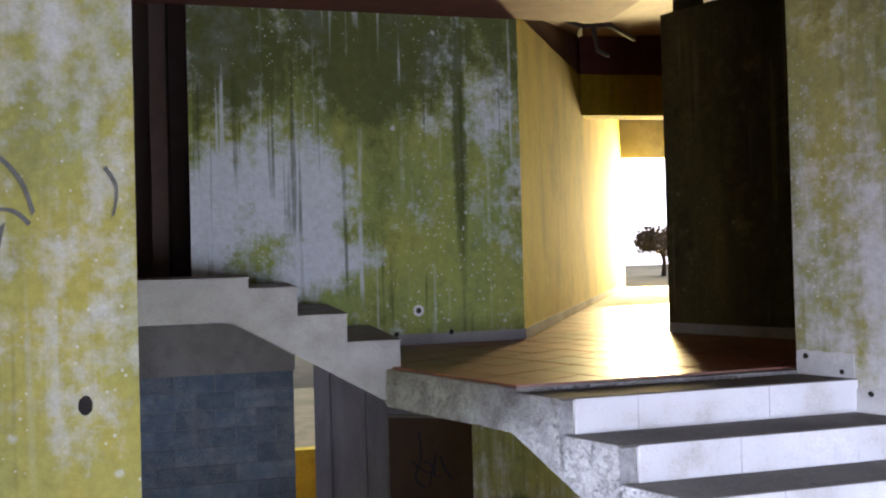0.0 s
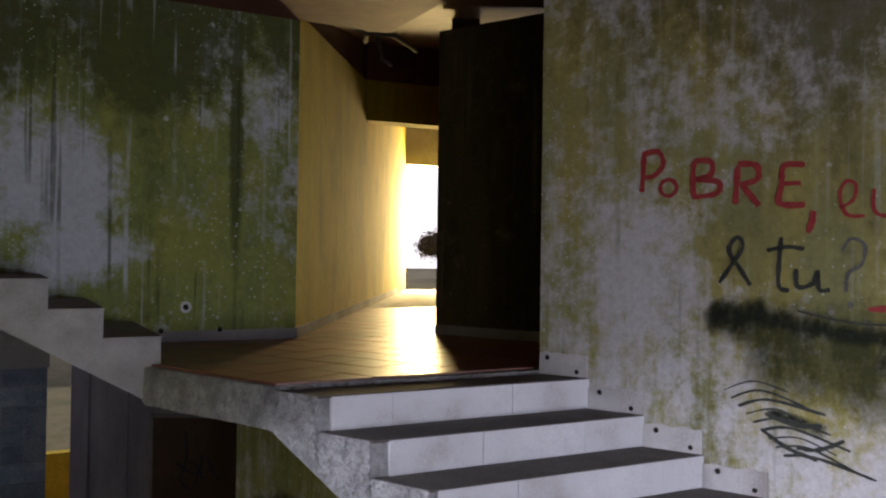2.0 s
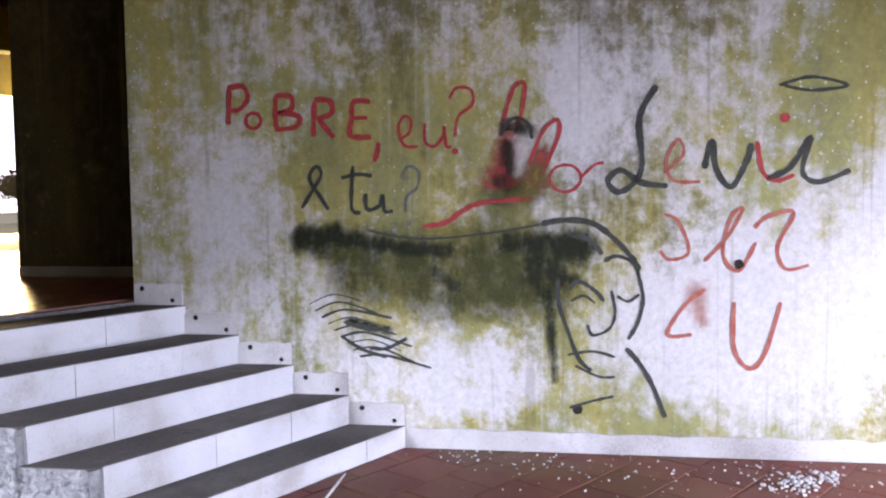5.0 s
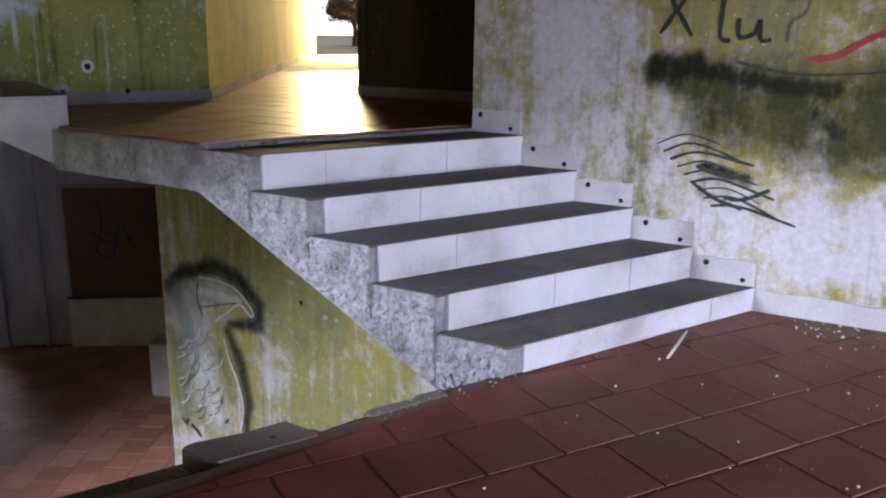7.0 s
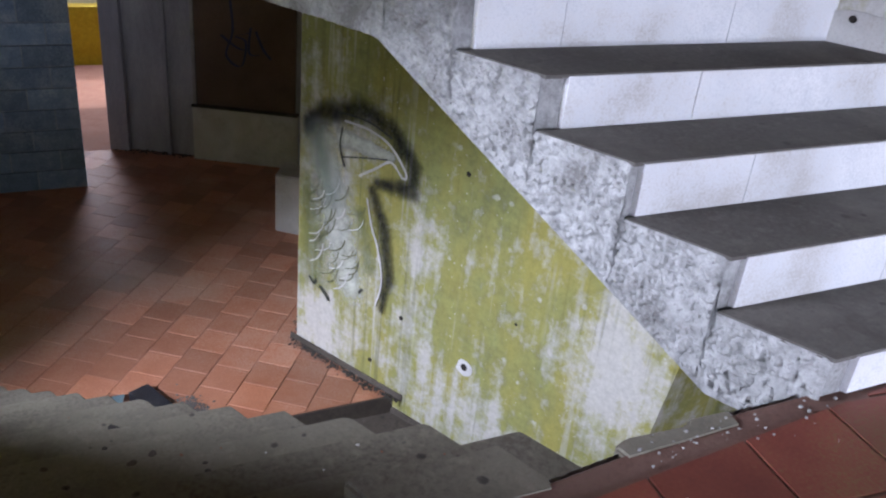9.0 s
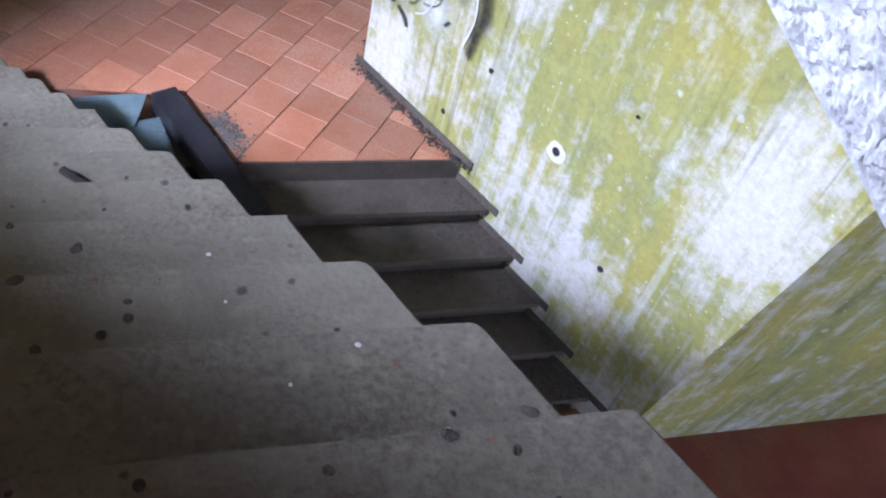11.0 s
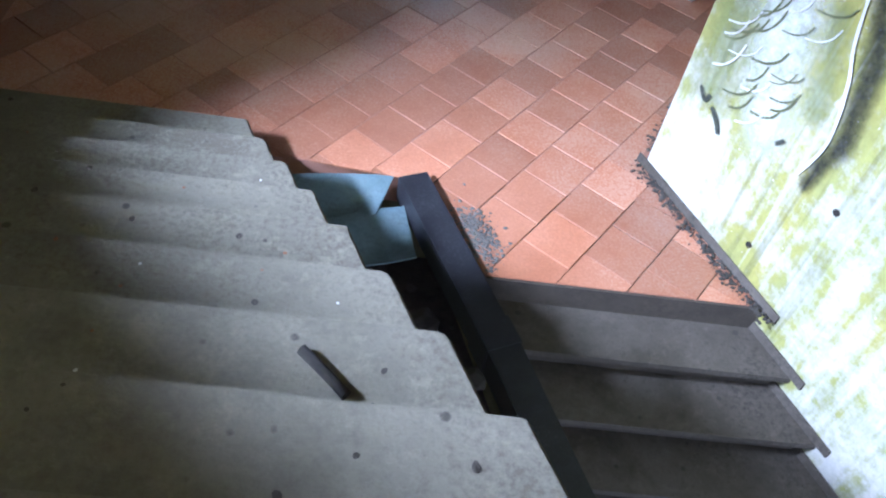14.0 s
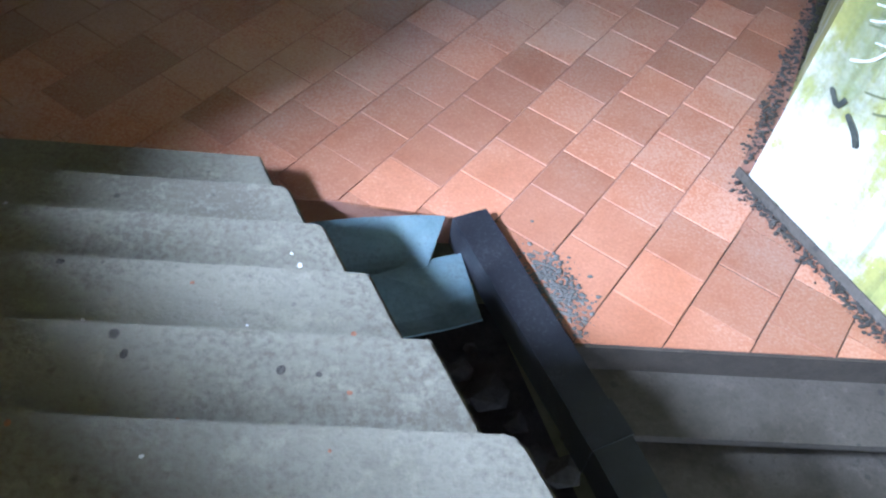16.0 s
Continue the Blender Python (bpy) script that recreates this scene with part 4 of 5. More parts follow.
for pts in (((-4.16, -1.58), (-4.11, -1.62), (-4.09, -1.58)), ((-4.06, -1.62), (-4.0, -1.66), (-3.97, -1.70)), ((-3.7, -1.52), (-3.67, -1.48))):
    stroke(mural_low, pts, 0.024, M_BLACK, off=0.010)


def hole(a, z, r, rim=False, lift=0.0):
    """A formwork hole in the long wall: a dark disc painting its unlit depth, with an uneven rim."""
    ob = tagged(empty("formwork_hole"), "round dark formwork hole with a chipped rim in the wall", "hole", "formwork holes")
    for nm, r0, r1, off, mat in (("bore", 0.0, r, 0.006 + lift, M_HOLE),) + ((("rim", r, r * 2.3, 0.005, M_WHITE),) if rim else ()):
        bm = bmesh.new()
        n = 14
        ring_o = [bm.verts.new(on_wall(a + r1 * math.cos(t) * (0.85 + 0.3 * random.random()), z + r1 * math.sin(t) * (0.9 + 0.25 * random.random()), off)) for t in np.linspace(0, 2 * math.pi, n, endpoint=False)]
        if r0:
            ring_i = [bm.verts.new(on_wall(a + r0 * math.cos(t), z + r0 * math.sin(t), off + 0.002)) for t in np.linspace(0, 2 * math.pi, n, endpoint=False)]
            for i in range(n):
                bm.faces.new((ring_o[i], ring_o[(i + 1) % n], ring_i[(i + 1) % n], ring_i[i]))
        else:
            mid = bm.verts.new(on_wall(a, z, off - 0.004))
            for i in range(n):
                bm.faces.new((ring_o[i], ring_o[(i + 1) % n], mid))
        bmesh.ops.recalc_face_normals(bm, faces=bm.faces[:])
        part(nm, bm, mat, ob)
    return ob


for k in range(1, 6):
    s = -0.335 * (k - 1)
    hole(s - 0.25, RISE * k + 0.10, 0.015, lift=0.011)
    hole(s - 0.06, RISE * k + 0.03, 0.013, lift=0.011)
hole(0.985, 0.295, 0.028)
hole(1.843, 1.105, 0.026)
for a, z, r, rim in ((-2.81, -1.66, 0.025, True), (-3.57, -1.99, 0.016, False), (-3.33, -1.545, 0.016, False), (-2.33, -2.05, 0.018, False), (-2.94, -0.42, 0.016, False), (-2.5, -1.2, 0.01, False)):
    hole(a, z, r, rim)

# skirting that climbs with the steps
skirt = structure(empty("skirting"), "pale stepped cement skirting with chipped edges", "skirting")
for k in range(0, 6):
    s1 = -0.335 * (k - 1) + 0.0 if k else 4.9
    s0 = -0.335 * k if k < 5 else -1.645
    zb = RISE * k if k else Z_UP
    if k == 0:
        s0 = 0.0
    s1 = s1 - 0.0
    hgt = 0.125 if k else 0.11
    bm = bmesh.new()
    nseg = 8 if k else 40
    lo, hi = [], []
    for i in range(nseg + 1):
        a = s0 - (0.09 if k < 5 else 0) + (s1 - (s0 - (0.09 if k < 5 else 0))) * i / nseg
        if k == 0:
            a = -0.09 + 4.99 * i / nseg
        zt = zb + hgt + 0.006 * math.sin(i * 2.3) + 0.008 * random.random()
        z_low = zb
        lo.append((bm.verts.new(on_wall(a, z_low, 0.001)), bm.verts.new(on_wall(a, z_low, 0.012))))
        hi.append((bm.verts.new(on_wall(a, zt, 0.001)), bm.verts.new(on_wall(a, zt, 0.010))))
    for i in range(nseg):
        bm.faces.new((lo[i][1], lo[i + 1][1], hi[i + 1][1], hi[i][1]))
        bm.faces.new((hi[i][1], hi[i + 1][1], hi[i + 1][0], hi[i][0]))
    for e in (0, nseg):
        bm.faces.new((lo[e][0], lo[e][1], hi[e][1], hi[e][0]))
    bmesh.ops.recalc_face_normals(bm, faces=bm.faces[:])
    part("skirting_piece", bm, M_WHITE, skirt)
skirt2 = structure(empty("skirting_lower"), "dirty cement skirting of the lower flight", "skirting")
for j in range(0, 6):
    yb = 2.972 - B_RUN * (j - 1) + 0.05 if j else 3.85
    ya = 2.972 - B_RUN * j - 0.07 if j < 5 else 1.52
    z = Z_LOW - B_H * j
    part("skirting_piece", solid([on_wall(-ya / .888, z, 0.001), on_wall(-ya / .888, z, 0.012), on_wall(-yb / .888, z, 0.012), on_wall(-yb / .888, z, 0.001)],
                                 [on_wall(-ya / .888, z + 0.045, 0.001), on_wall(-ya / .888, z + 0.045, 0.008), on_wall(-yb / .888, z + 0.045, 0.008), on_wall(-yb / .888, z + 0.045, 0.001)]), M_STEPT, skirt2)
for nm, p, q in (("trim_mossy", (-1.14, 3.748), (0.1, 3.748)), ("trim_yellow", flat(y0), flat(y0 + yd * 9)), ("trim_dark", (2.4, 1.6), flat(k0))):
    structure(link_mesh(nm, strip(p, q, 0.012 if nm == "trim_dark" else -0.012, Z_LAND, Z_LAND + 0.08), M_CONC), "pale cement skirting", "skirting")

# ---- broken concrete ----


def rubble_strip(name, pts, spread, size, count, mat, label, cat, seed):
    """Crumbled concrete bits along a line."""
    rng = random.Random(seed)
    bm = bmesh.new()
    for _ in range(count):
        i = rng.randrange(len(pts) - 1)
        t = rng.random()
        p = Vector(pts[i]).lerp(Vector(pts[i + 1]), t) + Vector((rng.gauss(0, spread[0]), rng.gauss(0, spread[1]), rng.gauss(0, spread[2])))
        r = size * (0.4 + rng.random() ** 2 * 1.6)
        g = bmesh.ops.create_icosphere(bm, subdivisions=1, radius=r)
        for v in g["verts"]:
            v.co = Vector((v.co.x * (1 + 0.5 * rng.random()), v.co.y, v.co.z * 0.75)) * (0.75 + 0.5 * rng.random()) + p
    return tagged(link_mesh(name, bm, mat), label, cat, kind="stuff")


# crumbled side of the rising flight: a face of uneven lumps
def side_face():
    bm = bmesh.new()
    ny, nz = 190, 44
    g = []
    for i in range(ny + 1):
        y = -0.0 + 1.5 * i / ny
        k = min(5, int(y / RUN) + 1)
        top = min(RISE * k, RISE * (y / RUN) + RISE * 0.95) - 0.002
        low = max(-0.1, 0.62 * (y - 0.26) - 0.1) if y < 1.49 else 0.66
        col = []
        for j in range(nz + 1):
            z = low + (top - low) * j / nz
            edge = min(1, j / 3, (nz - j) / 2)
            d = (noise.fractal(Vector((y * 34, z * 34, 3.3)), 0.7, 2.1, 3) * 0.022 + noise.noise(Vector((y * 9, z * 9, 3.3))) * 0.015) * edge
            col.append(bm.verts.new((cut_x(y) - 0.008 - d * 0.9, y - d * 0.45, z)))
        g.append(col)
    for i in range(ny):
        for j in range(nz):
            bm.faces.new((g[i][j], g[i][j + 1], g[i + 1][j + 1], g[i + 1][j]))
    bmesh.ops.recalc_face_normals(bm, faces=bm.faces[:])
    return bm


part("broken_side", side_face(), M_ROUGH, up_flight, "crumbled grey aggregate side")


def edge_band(p, q, z0, z1, amp, n, seed):
    """A rough vertical slab edge between two plan points, bulging to the right of the way."""
    bm = bmesh.new()
    d = Vector((q[0] - p[0], q[1] - p[1]))
    nrm = Vector((d.y, -d.x)).normalized()
    g = []
    m = 10
    for i in range(n + 1):
        c = Vector(p) + d * i / n
        col = []
        for j in range(m + 1):
            z = z0 + (z1 - z0) * j / m
            e = (noise.fractal(Vector((c.x * 30 + seed, c.y * 30, z * 30)), 0.7, 2.1, 3) * 0.45 + noise.noise(Vector((c.x * 7, c.y * 7 + seed, z * 7))) * 0.6) * amp
            o = nrm * (0.012 + e * min(1, (m - j) / 2 + 0.3))
            col.append(bm.verts.new((c.x + o.x, c.y + o.y, z + (0.3 * e if 0 < j < m else 0))))
        g.append(col)
    for i in range(n):
        for j in range(m):
            bm.faces.new((g[i][j], g[i][j + 1], g[i + 1][j + 1], g[i + 1][j]))
    bmesh.ops.recalc_face_normals(bm, faces=bm.faces[:])
    return bm


structure(link_mesh("trim_landing_edge", edge_band((-1.22, 2.48), (-0.75, 1.455), 0.655, 0.872, 0.02, 110, 2.0), M_ROUGH), "crumbled edge of the landing slab", "slab edge")
structure(link_mesh("trim_floor_edge", join([edge_band((wall_x(0.03) - 0.02, 0.03), (-0.3, 0.03), -0.165, 0.036, 0.03, 170, 5.0), edge_band((-0.3, 0.03), (-0.62, -0.006), -0.165, 0.036, 0.03, 40, 5.0), edge_band((-0.62, -0.006), (-1.3, -0.066), -0.165, 0.036, 0.03, 90, 5.0), edge_band((-1.3, -0.066), (-2.3, -0.075), -0.165, 0.036, 0.03, 120, 5.0)]), M_ROUGH), "crumbled edge of the upper floor slab", "slab edge")
rubble_strip("rubble", [(-0.72, 1.43, 0.868), (0.86, 1.43, 0.868)], (0.02, 0.012, 0.002), 0.005, 150, M_CONC, "crumbs of concrete along the landing's lip", "rubble", 4)
rubble_strip("rubble", [(-0.6, -0.02, 0.048), (0.0, -0.02, 0.048), (1.55, -0.03, 0.048)], (0.02, 0.03, 0.001), 0.003, 80, M_CONC, "crumbs of concrete along the floor's edge", "rubble", 8)
rubble_strip("rubble", [(1.7, -0.2, 0.05), (2.0, -1.2, 0.05), (2.6, -2.4, 0.05)], (0.22, 0.3, 0.001), 0.0045, 330, M_WHITE, "pale plaster crumbs scattered on the upper floor", "rubble", 9)
rubble_strip("rubble", [(2.26 - 0.12, -2.04 + 0.1, 0.05), (2.26 + 0.12, -2.04 - 0.1, 0.05)], (0.07, 0.06, 0.002), 0.008, 170, M_WHITE, "small heap of broken pale plaster on the upper floor", "rubble", 29)
rubble_strip("rubble", [(-0.8, -1.2, 0.05), (1.4, -0.6, 0.05)], (0.3, 0.4, 0.001), 0.0035, 90, M_WHITE, "few pale crumbs on dark tiles", "rubble", 19)
rubble_strip("dirt", [on_wall(-4.3, Z_LOW + 0.004, 0.03), on_wall(-3.3, Z_LOW + 0.004, 0.03)], (0.022, 0.03, 0.001), 0.0055, 700, M_SOIL, "dark dirt along the foot of the lower wall", "dirt", 5)
rubble_strip("dirt", [(-0.28, 3.95, Z_LOW + 0.004), (0.5, 5.4, Z_LOW + 0.004)], (0.022, 0.03, 0.001), 0.0055, 700, M_SOIL, "dark dirt along the turning wall", "dirt", 6)
rubble_strip("dirt", [(-1.18, 7.78, Z_LOW + 0.004), (0.5, 6.95, Z_LOW + 0.004)], (0.022, 0.03, 0.001), 0.0055, 700, M_SOIL, "dark dirt along the grey wall", "dirt", 7)
rubble_strip("dirt", [(-1.1, 2.9, Z_LOW - 0.165), (0.1, 2.85, Z_LOW - 0.165)], (0.1, 0.04, 0.001), 0.006, 260, M_SOIL, "dark dirt on the upper basement step", "dirt", 17)
stain = rubble_strip("dirt", [(-1.22, 3.32, Z_LOW + 0.0), (-1.12, 3.1, Z_LOW + 0.0)], (0.045, 0.05, 0.0005), 0.005, 800, M_TREAD, "heap of grey dust beside the pipe", "dirt", 27)

# debris pit beside the descending flight
structure(link_mesh("floor_pit", prism([(-2.6, 1.2), (-0.5, 1.2), (-1.3, 3.56), (-2.6, 3.56)], Z_LOW - 0.75, Z_LOW - 0.6), M_SOIL), "dark bottom of the gap beside the stairs", "floor")
rubble_strip("rubble", [(-1.9, 3.2, Z_LOW - 0.45), (-1.2, 2.2, Z_LOW - 0.5)], (0.15, 0.15, 0.08), 0.04, 260, M_SOIL, "heap of dark rubble in the gap beside the stairs", "rubble", 3)


def tube(pts, r, n=14, jitter=0.0, turn=0.0):
    bm = bmesh.new()
    rings = []
    for i, p in enumerate(pts):
        p = Vector(p)
        d = (Vector(pts[min(i + 1, len(pts) - 1)]) - Vector(pts[max(i - 1, 0)])).normalized()
        u = d.cross(Vector((0, 0, 1))).normalized() if abs(d.z) < 0.95 else Vector((1, 0, 0))
        w = u.cross(d)
        rr = r[i] if isinstance(r, (list, tuple)) else r
        rings.append([bm.verts.new(p + (u * math.cos(t) + w * math.sin(t)) * rr * (1 + jitter * (random.random() - 0.5))) for t in np.linspace(turn, turn + 2 * math.pi, n, endpoint=False)])
    for a, b in zip(rings, rings[1:]):
        for i in range(n):
            bm.faces.new((a[i], a[(i + 1) % n], b[(i + 1) % n], b[i]))
    bm.faces.new(rings[0][::-1])
    bm.faces.new(rings[-1])
    bmesh.ops.recalc_face_normals(bm, faces=bm.faces[:])
    for f in bm.faces:
        f.smooth = len(f.verts) == 4 and n > 4
    return bm


def pipe_at(y, dx=0.0, dz=0.0):
    return (b_left(y) - 0.055 + dx, y, Z_LOW - 0.03 + dz)


pipe = tagged(empty("drain_duct"), "black square plastic drain duct lying beside the lower steps", "duct")
part("barrel", tube([pipe_at(3.5), pipe_at(2.7)], 0.098, 4, 0, 0.785), M_RUBBER, pipe)
part("collar", tube([pipe_at(2.72), pipe_at(2.60)], 0.108, 4, 0, 0.785), M_RUBBER, pipe)
part("barrel", tube([pipe_at(2.61), pipe_at(1.9, 0, -0.08)], 0.1, 4, 0, 0.785), M_RUBBER, pipe)


def bent_sheet(name, quad, mat, label, cat, thick=0.012, bow=0.02):
    """A warped thin plate over four corner points."""
    bm = bmesh.new()
    n = 8
    q = [Vector(p) for p in quad]
    g = []
    for i in range(n + 1):
        row = []
        for j in range(n + 1):
            u, v = i / n, j / n
            p = q[0].lerp(q[1], u).lerp(q[3].lerp(q[2], u), v)
            p.z += bow * math.sin(u * 3.1) * math.cos(v * 4) + 0.004 * noise.noise(p * 20)
            row.append(bm.verts.new(p))
        g.append(row)
    fs = [bm.faces.new((g[i][j], g[i + 1][j], g[i + 1][j + 1], g[i][j + 1])) for i in range(n) for j in range(n)]
    bmesh.ops.recalc_face_normals(bm, faces=fs)
    bmesh.ops.solidify(bm, geom=fs, thickness=thick)
    return tagged(link_mesh(name, bm, mat), label, cat)


bent_sheet("broken_sheet", [(-2.16, 3.42, Z_LOW - 0.02), (-1.56, 3.52, Z_LOW - 0.015), (-1.62, 3.30, Z_LOW - 0.05), (-2.05, 3.22, Z_LOW - 0.07)], M_SHEET, "broken slate-blue sheet lying over the gap", "sheet")
bent_sheet("broken_sheet", [(-1.92, 3.22, Z_LOW - 0.09), (-1.50, 3.38, Z_LOW - 0.06), (-1.42, 3.12, Z_LOW - 0.10), (-1.80, 3.02, Z_LOW - 0.13)], M_SHEET, "second slate-blue fragment beside the black pipe", "sheet")

# litter on the stairs and floor
rng = random.Random(31)


def flat_stone(x, y, z, r, mat, label, cat, name):
    bm = bmesh.new()
    bmesh.ops.create_icosphere(bm, subdivisions=2, radius=r)
    for v in bm.verts:
        f = 0.75 + 0.6 * noise.noise(v.co * 40 + Vector((x * 9, y * 9, 0)))
        v.co = Vector((v.co.x * f * 1.2, v.co.y * f, v.co.z * 0.1))
    ob = link_mesh(name, bm, mat)
    ob.location = (x, y, z + r * 0.05)
    ob.rotation_euler = (0, 0, rng.random() * 6)
    return tagged(ob, label, cat, cat + " on the stairs")


def tread_z(y):
    return Z_UP - A_H * (int((y - 0.026) / A_RUN) + 1)


for i in range(120):
    y = rng.uniform(0.15, 3.4)
    x = a_x(y) - rng.uniform(0.08, 1.5)
    if (y - 0.026) % A_RUN < 0.05:
        y += 0.07
    kind = rng.random()
    if kind < 0.6:
        flat_stone(x, y, tread_z(y), rng.uniform(0.004, 0.013), M_SOIL, "dark dried dropping on a dusty step", "stain", "dark_spot")
    elif kind < 0.85:
        flat_stone(x, y, tread_z(y), rng.uniform(0.003, 0.008), M_WHITE, "pale plaster crumb on a dusty step", "crumb", "plaster_crumb")
    else:
        flat_stone(x, y, tread_z(y), rng.uniform(0.004, 0.009), M_RUST, "rust-red brick chip on a dusty step", "chip", "brick_chip")
for x, y, r in ((-1.62, 1.12, 0.03), (-1.70, 0.9, 0.026), (-1.26, 0.98, 0.02), (-0.98, 0.62, 0.036), (-0.83, 0.42, 0.03), (-1.95, 1.15, 0.02)):
    flat_stone(x, y, tread_z(y), r * 0.6, M_STEPT, "grey worn patch of hard dirt on a step", "stain", "dirt_patch")
bar = link_mesh("iron_bar", tube([(-0.055, 0.05, 0), (0.0, 0.0, 0.002), (0.05, -0.05, 0)], 0.013, 8, 0.3), M_HOLE)
bar.location = (-1.67, 1.66, tread_z(1.66) + 0.011)
tagged(bar, "short blackened iron bar lying on a step", "bar")
stick = link_mesh("stick", tube([(0.72, -0.23, 0.052), (0.9, -0.14, 0.06), (1.06, -0.05, 0.055)], [0.006, 0.008, 0.005], 7, 0.3), M_WHITE)
tagged(stick, "thin pale stick lying on the tiles by the stairs", "stick")

# lower room
panel = tagged(empty("board_panel"), "brown board panel with blue-black scribble in the grey wall", "panel")
gd = (g1 - g0).normalized()
gn = Vector((gd.y, -gd.x))


def on_grey(s, z, off):
    p = g0 + gd * s + gn * off
    return Vector((p.x, p.y, z))


def grey_box(s0, s1, z0, z1, o0, o1):
    return solid([on_grey(s0, z0, o0), on_grey(s1, z0, o0), on_grey(s1, z0, o1), on_grey(s0, z0, o1)], [on_grey(s0, z1, o0), on_grey(s1, z1, o0), on_grey(s1, z1, o1), on_grey(s0, z1, o1)])


part("board", grey_box(0.93, 1.95, -1.585, -0.33, 0.002, 0.03), M_BOARD, panel)
part("frame", join([grey_box(0.90, 0.929, -1.585, -0.30, 0.002, 0.05), grey_box(0.93, 1.95, -0.329, -0.30, 0.002, 0.05)]), M_CONC, panel)
M_INK = grainy("blue_black_ink", (0.02, 0.02, 0.05), (0.04, 0.035, 0.09), None, 20, 0.6, 0.1, 60)
for pts in (((1.3, -0.5), (1.32, -0.8), (1.25, -1.05), (1.4, -1.15), (1.45, -0.9), (1.35, -0.85), (1.5, -0.8)), ((1.5, -0.75), (1.48, -1.0), (1.58, -1.02)), ((1.55, -0.78), (1.62, -0.95), (1.7, -1.05)), ((1.2, -0.85), (1.42, -0.98), (1.66, -0.86))):
    bm = bmesh.new()
    line = smooth(pts)
    rows = [(bm.verts.new(on_grey(s - 0.012, z, 0.034)), bm.verts.new(on_grey(s + 0.012, z + 0.012, 0.034))) for s, z in line]
    for r, t in zip(rows, rows[1:]):
        bm.faces.new((r[0], r[1], t[1], t[0]))
    part("scribble", bm, M_INK, panel)
dado = tagged(empty("low_wall"), "white plastered low wall below the board", "low wall")
part("body", grey_box(0.90, 1.98, Z_LOW, -1.60, 0.002, 0.09), M_WHITE, dado)
part("cap", grey_box(0.89, 1.99, -1.599, -1.586, 0.002, 0.10), M_SOIL, dado)
bm = grey_box(0.60, 0.64, Z_LOW, 1.15, 0.0, 0.05)
structure(link_mesh("trim_pier", join([bm, grey_box(0.0, 0.2, Z_LOW, 1.15, 0.001, 0.07)]), M_GREY), "grey plaster pier strips", "pier")
block = tagged(empty("concrete_block"), "white plastered block standing by the lower wall", "block")
bb = solid([(-0.05, 5.52, Z_LOW), (0.16, 5.36, Z_LOW), (0.34, 5.62, Z_LOW), (0.1, 5.8, Z_LOW)], [(-0.05, 5.52, -1.62), (0.16, 5.36, -1.62), (0.34, 5.62, -1.62), (0.1, 5.8, -1.62)])
bmesh.ops.bevel(bb, geom=bb.edges[:], offset=0.012, segments=2, affect='EDGES')
part("body", bb, M_WHITE, block)
# stains and pits of the pier at the start
pier = tagged(empty("graffiti_mark"), "faint black curved lines and a bored hole on the pier", "graffiti")
for pts, w in ((((-2.80, 1.87), (-2.73, 1.85), (-2.67, 1.78), (-2.64, 1.69)), 0.010), (((-2.80, 1.70), (-2.70, 1.70), (-2.65, 1.66)), 0.010), (((-2.72, 1.66), (-2.74, 1.55), (-2.75, 1.40)), 0.016), (((-2.45, 1.82), (-2.42, 1.76), (-2.43, 1.68)), 0.009)):
    bm = bmesh.new()
    rows = [(bm.verts.new((x - w / 2, -0.004, z - w / 2)), bm.verts.new((x + w / 2, -0.004, z + w / 2))) for x, z in smooth(pts)]
    for r, t in zip(rows, rows[1:]):
        bm.faces.new((r[0], r[1], t[1], t[0]))
    bmesh.ops.recalc_face_normals(bm, faces=bm.faces[:])
    part("stroke", bm, M_GREYP, pier)
# flattened dark ball painting the shaded inside of the pier's hole
bm = bmesh.new()
bmesh.ops.create_icosphere(bm, subdivisions=2, radius=0.024)
for v in bm.verts:
    v.co = Vector((v.co.x * 0.85, v.co.y * 0.15, v.co.z * 1.2)) + Vector((-2.515, 0.0, 1.145))
part("bore", bm, M_HOLE, pier)
# holes of the mossy wall: dark discs painting the unlit depth, one with a pale rim
mh = tagged(empty("formwork_hole"), "dark hole with a white rim in the mossy wall", "hole")
for nm, r, mat, off in (("rim", 0.045, M_WHITE, 0.003), ("bore", 0.022, M_HOLE, 0.007)):
    bm = bmesh.new()
    vs = [bm.verts.new((-0.752 + r * math.cos(t) * (0.85 + 0.2 * random.random()), 3.75 - off, 1.147 + r * math.sin(t))) for t in np.linspace(0, 2 * math.pi, 14, endpoint=False)]
    bm.faces.new(vs[::-1])
    part(nm, bm, mat, mh)
for x in (-0.5, -0.93):
    mh2 = tagged(empty("formwork_hole"), "small dark hole above the skirting of the mossy wall", "hole")
    bm = bmesh.new()
    vs = [bm.verts.new((x + 0.018 * math.cos(t), 3.744 - 0.01, 0.975 + 0.02 * math.sin(t))) for t in np.linspace(0, 2 * math.pi, 12, endpoint=False)]
    bm.faces.new(vs[::-1])
    part("bore", bm, M_HOLE, mh2)
# hanging roots below the pine ceiling
root = tagged(empty("hanging_branch"), "dark dry branches hanging below the pine ceiling", "branch")
